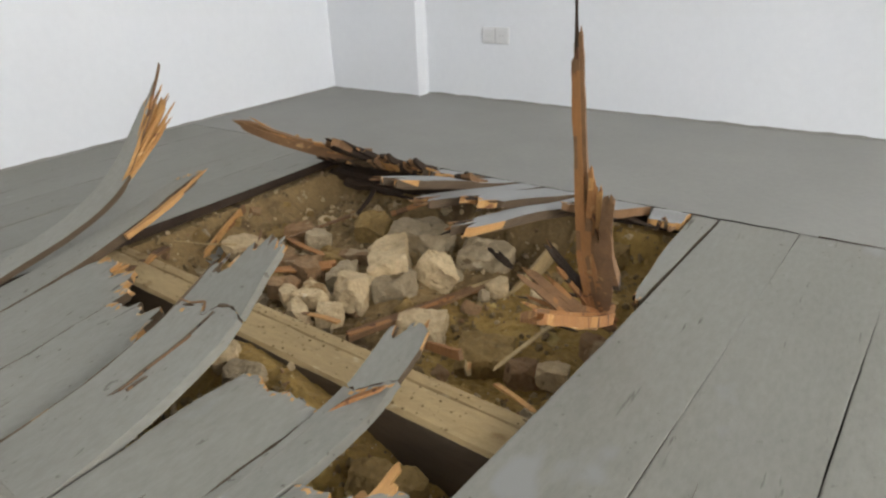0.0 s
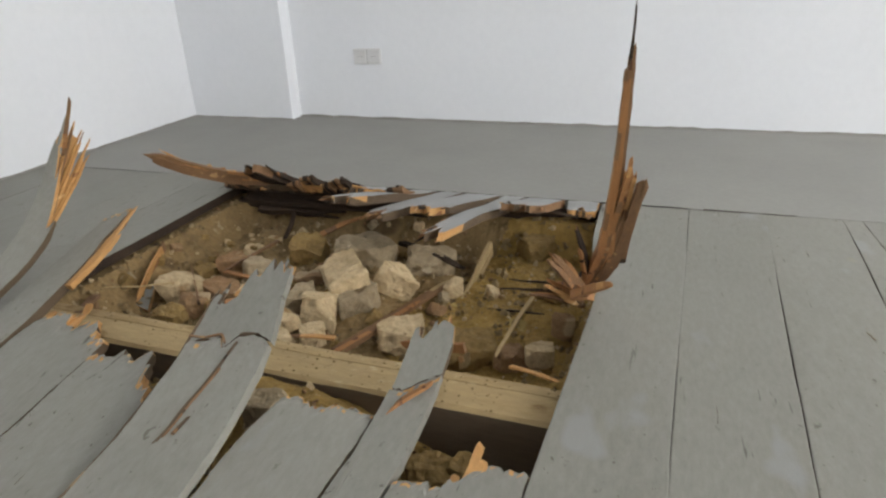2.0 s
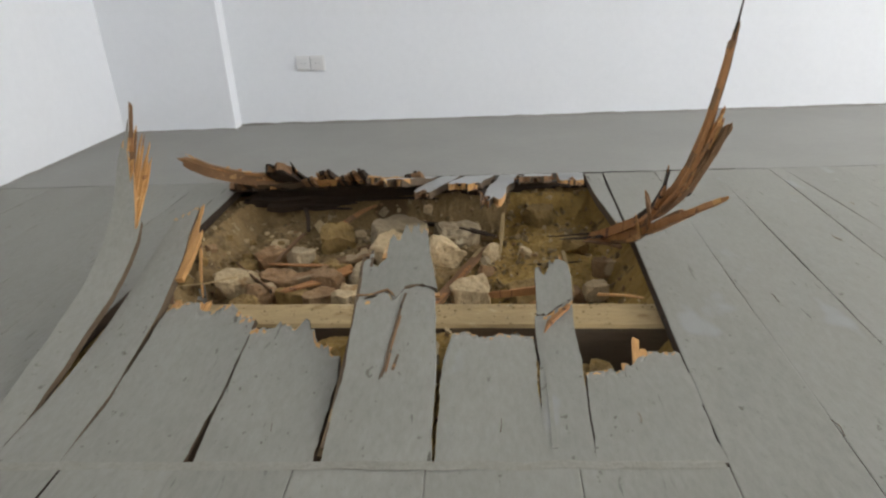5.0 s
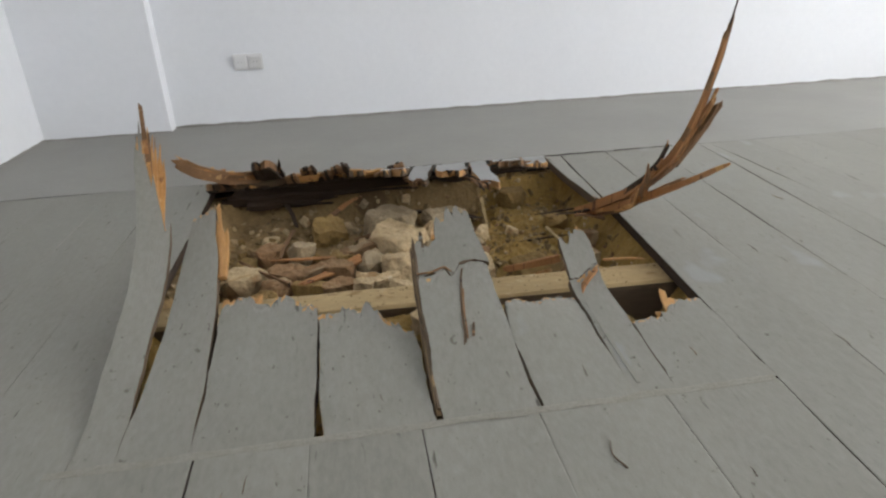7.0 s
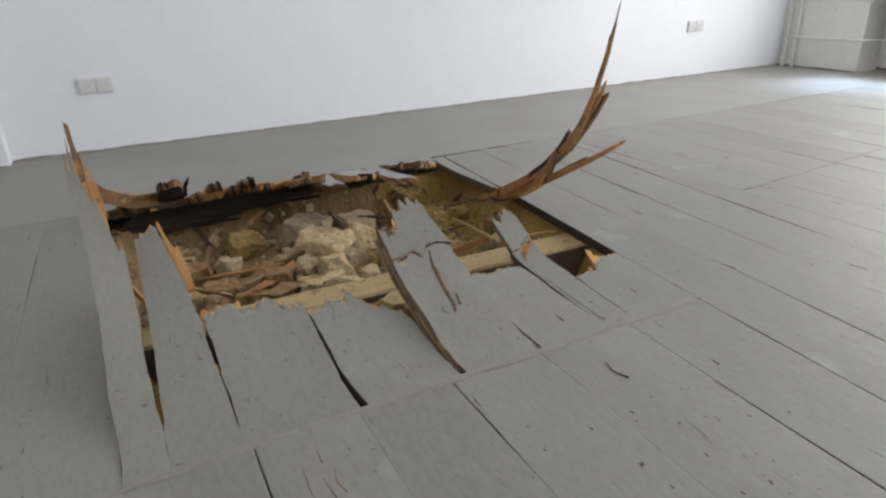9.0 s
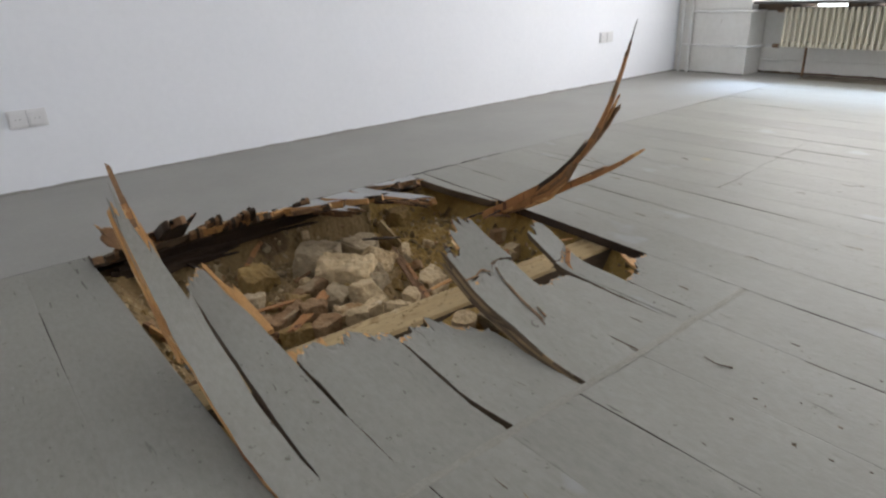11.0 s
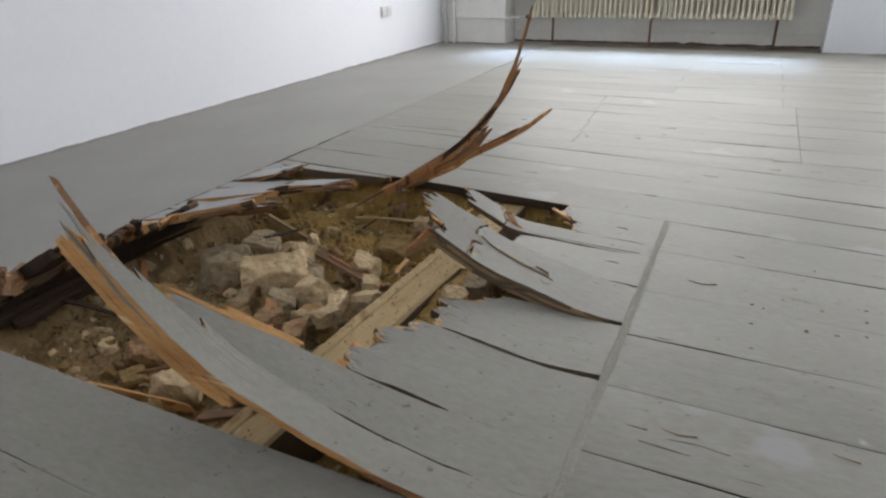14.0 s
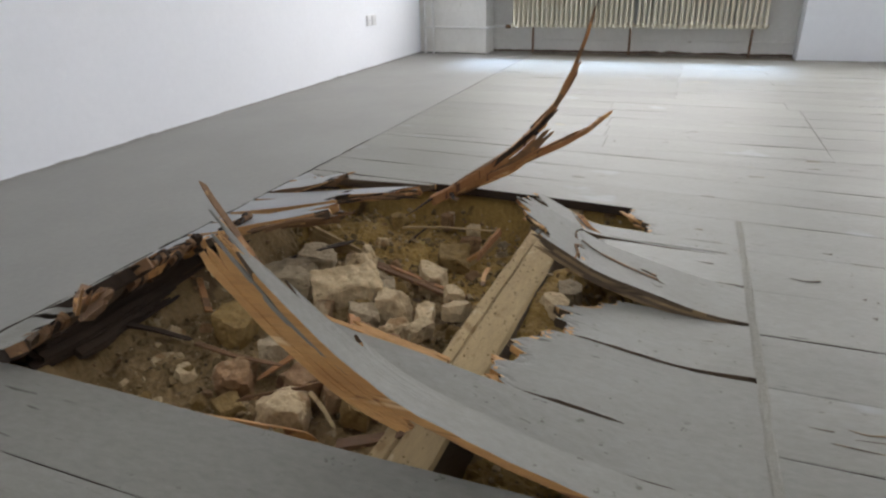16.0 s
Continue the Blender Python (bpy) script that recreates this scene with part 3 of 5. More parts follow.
# short splits and knocks in the painted boards
rnd = random.Random(77)
KNOCKS = [(0.265, -0.20, 0.07, 0.003), (-0.40, -0.20, 0.09, 0.003), (-0.37, -0.25, 0.11, 0.003), (-0.345, -0.22, 0.06, 0.003), (-0.385, -0.31, 0.05, 0.003), (0.30, 0.04, 0.04, 0.002), (-0.12, 0.05, 0.05, 0.0025), (-0.36, 0.08, 0.045, 0.0025), (0.09, -0.03, 0.035, 0.002), (0.55, 0.06, 0.03, 0.002)]
KNOCKS += [(rnd.uniform(-0.6, 1.5), rnd.uniform(-1.1, -0.12), rnd.uniform(0.012, 0.07), rnd.uniform(0.0008, 0.0018)) for _ in range(22)]
KNOCKS += [(rnd.gauss(0.20, 0.10), rnd.gauss(-0.50, 0.09), rnd.uniform(0.004, 0.010), rnd.uniform(0.0018, 0.0030)) for _ in range(16)]
KNOCKS += [(rnd.uniform(0.82, 1.9), rnd.uniform(0.0, 1.4), rnd.uniform(0.012, 0.06), rnd.uniform(0.0008, 0.0016)) for _ in range(10)]
for k, (x, y, length, w) in enumerate(KNOCKS):
    child("paint_crack", splinter_mesh("paint_crack", [(x + 0.10 * length * rnd.uniform(-1, 1), y + length * (q - 1) / 2, 0.0008) for q in range(3)], w * 0.8, 0.0022, [OLDSIDE, WEATHERED], 1200 + k, 0.5), floor)

# cracked paint and slivers along the joint behind the hole
for k, (x0, x1, w) in enumerate(((-0.66, -0.44, 0.004), (-0.40, -0.12, 0.005), (-0.10, 0.14, 0.006), (0.16, 0.34, 0.005), (0.37, 0.62, 0.004), (0.66, 0.98, 0.003), (1.02, 1.30, 0.002))):
    child("seam_sliver", splinter_mesh("seam_sliver", [(x0 + (x1 - x0) * q / 6, SEAM_Y + 0.004 + 0.012 * noise.noise((q * 1.7, k, 0)), 0.0012) for q in range(7)], w * 1.4, 0.004, [ROT_SHADE, UNDER], 950 + k, 0.7, (0, 1, 0)), floor, "dark cracked sliver along the joint")

# ---- broken boards over the hole ----
Y0 = TRENCH_Y + 0.004


def broken_board(label, pieces, name="broken_floorboard"):
    root = tagged(new(name), label, "floorboard", "broken boards round the hole")
    for nm, me, lab in pieces:
        child(nm, me, root, lab)
    return root


def flat(y1, lift=0.0):
    return [(Y0, 0.0), (Y0 + (y1 - Y0) / 3, lift * 0.10), (Y0 + (y1 - Y0) * 2 / 3, lift * 0.58), (y1, lift)]


# 1: the board that rears up into a spike
spike_path = [(Y0, 0.0), (0.08, 0.010), (0.24, 0.040), (0.40, 0.084), (0.52, 0.130), (0.605, 0.186), (0.68, 0.260), (0.745, 0.34), (0.80, 0.415)]
spike = [("board", board_mesh("board", spike_path, [(0, -0.670), (0.12, -0.674), (0.25, -0.683), (0.6, -0.690), (1, -0.708)], [(0, -0.5958), (0.09, -0.5965), (0.16, -0.602), (0.25, -0.607), (0.6, -0.608), (0.8, -0.619), (1, -0.660)], [(0, 0.86), (0.3, 0.93), (0.5, 0.80), (0.65, 0.70), (1, 0.62)], 0.04, 12, 34, 0.016, 0, [(0, 0), (0.3, -4), (0.55, -9), (0.75, -6), (1, 4)], seed=11, sides=(2, 1), chip=0.2), "")]
for k, (x, y, z, w, s0, mats) in enumerate((
    (-0.681, 0.828, 0.468, 0.009, 0.74, (RED, WOOD)), (-0.690, 0.815, 0.425, 0.022, 0.58, (PAINT, FRESH)), (-0.674, 0.815, 0.405, 0.020, 0.56, (FRESH, FRESH)),
    (-0.664, 0.826, 0.378, 0.024, 0.55, (FRESH, FRESH)), (-0.653, 0.834, 0.352, 0.022, 0.52, (FRESH, FRESH)), (-0.703, 0.808, 0.395, 0.020, 0.60, (PAINT, WOOD)),
    (-0.643, 0.812, 0.318, 0.020, 0.50, (FRESH, FRESH)), (-0.668, 0.80, 0.39, 0.010, 0.60, (WOOD, FRESH)))):
    ya, za = bend(spike_path, s0)
    xa = x * 0.5 - 0.645 * 0.5
    start, tip = Vector((xa, ya + 0.006, za - 0.012)), Vector((x, y, z))
    sag = Vector((0.0, 0.008, -0.012))
    spike.append(("splinter", splinter_mesh("splinter", [start, start.lerp(tip, 0.35) + sag, start.lerp(tip, 0.7) + sag * 0.6, tip], w * 1.3, 0.012 if k else 0.007, list(mats), 40 + k, 0.25 if k else 0.8, (1, 0, 0)), "orange torn wood splinter" if mats[0] is FRESH else "thin sliver of the board"))
flank = []
for q in (0.44, 0.52, 0.62, 0.75, 0.88, 0.97):
    y, z = bend(spike_path, q)
    drop = lerp([(0.44, 0.030), (0.6, 0.038), (0.97, 0.044)], q)
    flank.append((lerp([(0, -0.680), (0.6, -0.686), (1, -0.702)], q), y + drop * 0.55, z - drop * 0.65))
spike.append(("raw_flank", splinter_mesh("raw_flank", flank, 0.076, 0.012, [FRESH, FRESH], 66, 1.0, (0.05, -0.62, 0.78), 0.45, 0.12), "fresh orange torn flank of the board"))
broken_board("grey floorboard torn up into a tall splintered spike", spike)

# 2: its neighbour, lifted, with a pale torn edge
b2_path = [(Y0, 0.0), (0.16, 0.013), (0.36, 0.047), (0.56, 0.098), (0.71, 0.142), (0.805, 0.168)]
b2 = [("board", board_mesh("board", b2_path, [(0, -0.5948), (0.10, -0.5952), (0.3, -0.589), (1, -0.588)], [(0, -0.4668), (0.17, -0.471), (0.4, -0.483), (0.55, -0.492), (0.75, -0.520), (1, -0.532)], [(0, 0.86), (0.5, 0.92), (0.8, 0.97), (1, 0.93)], 0.03, 14, 26, 0.024, 0, [(0, 0), (0.6, 2), (1, 5)], seed=12, sides=(1, 1)), ""),
      ("torn_edge", splinter_mesh("torn_edge", [(-0.500, 0.50, 0.070), (-0.506, 0.60, 0.098), (-0.516, 0.70, 0.130), (-0.534, 0.812, 0.170)], 0.120, 0.016, [FRESH, FRESH], 62, 0.50, (1, 0, 0.15), 0.46, 0.5), "pale freshly torn wood edge")]
broken_board("lifted grey floorboard with a pale torn edge", b2)


def short_board(label, x0, x1, x2, x3, ends, seed, jag=0.02, bits=(), lift=0.0, twist=()):
    y1 = max(e for _, e in ends)
    path = flat(y1, lift)
    shares = [(a, (e - Y0) / (y1 - Y0)) for a, e in ends]
    pieces = [("board", board_mesh("board", path, [(0, x0), (1, x2)], [(0, x1), (1, x3)], shares, jag / (y1 - Y0), 26, 34, THICK, 0, twist, seed=seed, taper=0.35, chip=0.55, wander=0.0024), "")]
    for k, pts in enumerate(bits):
        pieces.append(("splinter", splinter_mesh("splinter", pts, 0.032, 0.012, [FRESH, FRESH], seed * 7 + k, 0.85, (1, 0, 0), 1.0, 0.4, 0.018), "pale wood splinter"))
    return broken_board(label, pieces)


short_board("short grey floorboard broken off in splinters", -0.4658, -0.2475, -0.472, -0.2470, [(0, 0.385), (0.3, 0.435), (0.45, 0.38), (0.6, 0.395), (1, 0.352)], 13, 0.025, [[(-0.452, 0.32, 0.020), (-0.458, 0.39, 0.034), (-0.462, 0.445, 0.042)], [(-0.40, 0.36, 0.024), (-0.397, 0.42, 0.038), (-0.395, 0.450, 0.046)]], 0.052)
short_board("grey floorboard broken off with a ragged end", -0.2345, -0.020, -0.2462, -0.034, [(0, 0.325), (0.45, 0.33), (0.52, 0.372), (0.6, 0.32), (0.75, 0.275), (1, 0.245)], 14, 0.022, [[(-0.12, 0.26, -0.03), (-0.105, 0.31, -0.03), (-0.09, 0.36, -0.034)]], 0.038, [(0, 0), (0.5, -1), (1, -4)])
short_board("grey floorboard broken short beside the cracked one", 0.1835, 0.370, 0.188, 0.386, [(0, 0.225), (0.08, 0.32), (0.6, 0.33), (1, 0.338)], 16, 0.014, [[(0.345, 0.27, -0.026), (0.352, 0.31, -0.024), (0.357, 0.352, -0.022)], [(0.25, 0.28, -0.028), (0.252, 0.32, -0.026), (0.25, 0.348, -0.024)]], 0.012, [(0, 0), (0.4, -2), (1, -6)])
short_board("short grey floorboard with a splinter standing up", 0.4530, 0.664, 0.482, 0.682, [(0, 0.198), (0.4, 0.207), (0.55, 0.245), (0.7, 0.275), (1, 0.266)], 18, 0.014, [[(0.586, 0.19, -0.022), (0.598, 0.255, -0.004), (0.604, 0.305, 0.018)], [(0.563, 0.17, -0.025), (0.570, 0.22, -0.02), (0.574, 0.255, -0.015)]])

# 5: the long cracked board, raised over the rubble
b5_path = [(Y0, 0.0), (0.03, 0.009), (0.12, 0.028), (0.21, 0.052), (0.30, 0.080), (0.37, 0.116), (0.44, 0.156), (0.525, 0.205)]
crack = [(0, 0.65), (0.25, 0.665), (0.4, 0.69), (0.45, 0.64), (0.6, 0.70), (0.8, 0.72), (1, 0.69)]


def b5_z(y):
    """Height of the bent board at y."""
    return lerp(b5_path, y)


b5 = [("board", board_mesh("board", b5_path, [(0, -0.011), (1, 0.0)], [(0, 0.177), (0.6, 0.172), (1, 0.15)], crack, 0.006, 18, 26, 0.022, seed=15, taper=0.8, chip=0.05, sides=(1, 0)), ""),
      ("broken_end", board_mesh("broken_end", b5_path, [(0, -0.011), (1, 0.0)], [(0, 0.177), (0.68, 0.172), (0.8, 0.162), (1, 0.145)], [(0, 0.83), (0.12, 0.845), (0.3, 0.86), (0.40, 0.93), (0.52, 0.90), (0.62, 0.985), (0.70, 0.94), (0.8, 1.0), (0.9, 0.93), (1, 0.975)], 0.03, 18, 16, 0.018, 0, [(0, 0), (1, 3)], [PAINT, OLDSIDE, FRESH], [(a, q + 0.006) for a, q in crack], seed=25, taper=0.25, chip=0.2, sides=(1, 0)), "pale grey cracked end of the board"),
      ("grooved_edge", splinter_mesh("grooved_edge", [(-0.014, Y0 + 0.02, -0.014), (-0.012, 0.12, 0.010), (-0.008, 0.30, 0.062), (-0.005, 0.465, 0.148)], 0.032, 0.015, [WEATHERED, OLDSIDE], 63, 1.0, (0.35, 0, 1), 0.8, 0.1), "brown grooved board edge"),
      *[("slit", splinter_mesh("slit", [(x, y, b5_z(y) + 0.0004) for x, y in pts], w, 0.0026, [OLDSIDE, ROT_SHADE], 64 + q, fade, (1, 0, 0), 1.0, 0.05), "dark open split with red-brown edges") for q, (pts, w, fade) in enumerate((
          ([(0.104, 0.352), (0.096, 0.325), (0.088, 0.278), (0.083, 0.245), (0.079, 0.210), (0.076, 0.172), (0.069, 0.137)], 0.0042, 1.6),))],
      *[("split_edge", splinter_mesh("split_edge", [(x, y, b5_z(y) + 0.0005) for x, y in pts], w * 0.7, 0.004, [WOOD, OLDSIDE], 690 + q, 0.7, side, 0.8, 0.3), "red-brown torn fibres along the crack") for q, (pts, w, side) in enumerate((
          ([(-0.006, 0.350), (0.030, 0.351), (0.062, 0.362), (0.080, 0.344)], 0.008, (0, 1, 0.3)), ([(0.100, 0.366), (0.125, 0.373), (0.150, 0.377), (0.170, 0.366)], 0.011, (0, 1, 0.3)),
          ([(0.096, 0.300), (0.090, 0.262), (0.085, 0.225), (0.082, 0.185), (0.078, 0.150)], 0.006, (1, 0, 0)), ([(0.092, 0.160), (0.096, 0.180), (0.100, 0.200)], 0.009, (1, 0, 0))))]]
for k, (x, y0, z0, dy, w) in enumerate(((0.016, 0.42, 0.137, 0.05, 0.014), (0.052, 0.44, 0.150, 0.045, 0.018), (0.092, 0.47, 0.168, 0.05, 0.014), (0.118, 0.48, 0.174, 0.055, 0.018), (0.140, 0.47, 0.166, 0.05, 0.012))):
    b5.append(("splinter", splinter_mesh("splinter", [(x, y0, z0), (x + 0.002, y0 + dy * 0.5, z0 + dy * 0.28), (x + 0.004, y0 + dy, z0 + dy * 0.55)], w, 0.008, [(PAINT, FRESH, WOOD)[k % 3], OLDSIDE], 640 + k, 0.5), "short torn fringe of the board"))
broken_board("long cracked grey floorboard bent up over the rubble", b5)

# 7: the narrow board, snapped across
b7_path = [(Y0, 0.0), (0.11, 0.0), (0.26, 0.004), (0.37, 0.014), (0.45, 0.046), (0.548, 0.094)]
snap = [(0, 0.655), (0.3, 0.66), (0.6, 0.72), (1, 0.77)]
b7 = [("board", board_mesh("board", b7_path, [(0, 0.3706), (0.1, 0.3735), (0.2, 0.379), (0.4, 0.3865), (1, 0.405)], [(0, 0.4524), (0.2, 0.4655), (0.4, 0.474), (1, 0.490)], snap, 0.012, 10, 20, 0.024, seed=17, taper=0.8, chip=0.3, sides=(1, 0)), ""),
      ("broken_end", board_mesh("broken_end", b7_path, [(0, 0.381), (1, 0.405)], [(0, 0.463), (1, 0.490)], [(0, 0.93), (0.3, 0.91), (0.6, 0.98), (0.85, 1.0), (1, 0.9)], 0.025, 12, 14, 0.016, 0, (), [PAINT, OLDSIDE, FRESH], [(a, q + 0.010) for a, q in snap], seed=27, chip=0.3), "pale grey snapped end of the board"),
      ("split_edge", splinter_mesh("split_edge", [(0.396, 0.325, -0.004), (0.42, 0.37, 0.012), (0.45, 0.395, 0.026), (0.480, 0.42, 0.038)], 0.014, 0.010, [RED, WOOD], 65, 0.9, (0, 1, 0)), "red-brown torn fibres"),
      ("paint_ridge", splinter_mesh("paint_ridge", [(0.389, -0.02, -0.002), (0.395, 0.12, -0.001), (0.401, 0.24, 0.002), (0.403, 0.31, 0.007)], 0.008, 0.007, [PAINT, WOOD], 67, 0.8), "flaking pale paint ridge"),
      ("paint_ridge", splinter_mesh("paint_ridge", [(0.412, 0.02, -0.003), (0.420, 0.14, -0.002), (0.423, 0.26, 0.001)], 0.004, 0.007, [PAINT, OLDSIDE], 68, 0.8), "flaking pale paint ridge")]
for k, (x, y0, z0, dy, w) in enumerate(((0.412, 0.49, 0.060, 0.045, 0.012), (0.440, 0.50, 0.066, 0.05, 0.016), (0.466, 0.51, 0.070, 0.055, 0.014))):
    b7.append(("splinter", splinter_mesh("splinter", [(x, y0, z0), (x + 0.002, y0 + dy * 0.5, z0 + dy * 0.25), (x + 0.003, y0 + dy, z0 + dy * 0.5)], w, 0.008, [(WOOD, PAINT, FRESH)[k % 3], OLDSIDE], 660 + k, 0.5), "short torn fringe of the board"))
broken_board("narrow grey floorboard snapped across", b7)

# 9: the remains at the right rim, torn up and bent back as a branch
rim = [("board", board_mesh("board", [(SEAM_Y - 0.003, 0.0), (1.38, 0.0), (1.18, 0.0), (1.0, 0.0)], [(0, 0.700), (0.5, 0.695), (1, 0.712)], [(0, 0.767), (1, 0.729)], [(0, 0.93), (0.5, 1.0), (1, 0.97)], 0.03, 10, 16, THICK, seed=19), "")]
# (points, width, thickness, taper, materials, raggedness)
for k, (pts, w, t, fade, mats, rag) in enumerate((
    ([(0.625, 1.00, -0.040), (0.658, 0.92, 0.005), (0.726, 0.734, 0.130), (0.759, 0.600, 0.264), (0.766, 0.555, 0.332)], 0.034, 0.034, 0.72, (RED, WOOD), 0.10),
    ([(0.752, 0.625, 0.235), (0.764, 0.562, 0.322), (0.774, 0.512, 0.436), (0.779, 0.470, 0.570), (0.781, 0.452, 0.642)], 0.023, 0.020, 0.50, (WOOD, RED), 0.12),
    ([(0.778, 0.475, 0.560), (0.781, 0.452, 0.640), (0.783, 0.436, 0.700)], 0.006, 0.006, 0.35, (WOOD, ROT_SHADE), 0.0),
    ([(0.665, 0.935, 0.000), (0.742, 0.730, 0.135), (0.770, 0.650, 0.212), (0.784, 0.590, 0.285), (0.796, 0.545, 0.348), (0.811, 0.505, 0.428)], 0.027, 0.026, 0.80, (WOOD, RED), 0.22),
    ([(0.790, 0.650, 0.222), (0.797, 0.588, 0.295), (0.806, 0.545, 0.355), (0.821, 0.503, 0.432)], 0.009, 0.022, 0.7, (ROT_SHADE, WOOD), 0.1),
    ([(0.770, 0.585, 0.295), (0.782, 0.545, 0.360), (0.793, 0.515, 0.420), (0.799, 0.492, 0.470)], 0.025, 0.014, 0.62, (RED, FRESH), 0.45),
    ([(0.768, 0.610, 0.255), (0.778, 0.570, 0.312), (0.790, 0.528, 0.385)], 0.030, 0.016, 0.8, (RED, WOOD), 0.3),
    ([(0.766, 0.590, 0.285), (0.775, 0.545, 0.362), (0.783, 0.512, 0.440)], 0.013, 0.010, 0.6, (FRESH, RED), 0.2),
    ([(0.700, 0.780, 0.090), (0.722, 0.685, 0.170), (0.719, 0.600, 0.252), (0.707, 0.543, 0.320)], 0.030, 0.012, 0.55, (RED, ROT_SHADE), 0.25),
    ([(0.668, 0.930, -0.010), (0.708, 0.800, 0.050), (0.712, 0.680, 0.125), (0.690, 0.610, 0.200), (0.662, 0.556, 0.262)], 0.044, 0.014, 0.75, (RED, WOOD), 0.28),
    ([(0.665, 0.960, -0.025), (0.700, 0.840, 0.025), (0.700, 0.710, 0.090), (0.651, 0.582, 0.185)], 0.036, 0.012, 0.66, (FRESH, RED), 0.25),
    ([(0.655, 0.990, -0.035), (0.706, 0.840, 0.034), (0.722, 0.720, 0.094), (0.722, 0.520, 0.203), (0.734, 0.446, 0.248), (0.787, 0.378, 0.305)], 0.046, 0.028, 0.40, (RED, FRESH), 0.2),
    ([(0.712, 0.800, 0.060), (0.722, 0.660, 0.135), (0.718, 0.520, 0.214), (0.724, 0.470, 0.243)], 0.018, 0.014, 0.5, (WOOD, RED), 0.2),
    ([(0.690, 0.93, 0.002), (0.620, 0.90, 0.004), (0.560, 0.87, 0.014), (0.497, 0.838, 0.026)], 0.020, 0.009, 0.2, (WOOD, ROT_SHADE), 0.3),
    ([(0.680, 0.97, -0.012), (0.600, 0.985, -0.02), (0.540, 1.01, -0.035), (0.490, 1.03, -0.045)], 0.016, 0.008, 0.2, (WOOD, ROT_SHADE), 0.3),
)):
    rim.append(("splinter", splinter_mesh("splinter", pts, w, t, list(mats), 80 + k, fade, (0.1, 0.6, 0.8) if 8 <= k <= 10 else (1, 0.25, 0), 1.0, rag), "red-brown torn splinter"))
rim.append(("splinter", splinter_mesh("splinter", [(0.705, 0.93, -0.04), (0.66, 0.91, -0.02), (0.60, 0.88, 0.0), (0.575, 0.86, 0.006)], 0.044, 0.012, [RED, WOOD], 97, 0.3, (0.3, 1, 0)), "red-brown wood fragment"))
broken_board("red-brown splintered floorboard torn up like a branch", rim, "torn_floorboard")

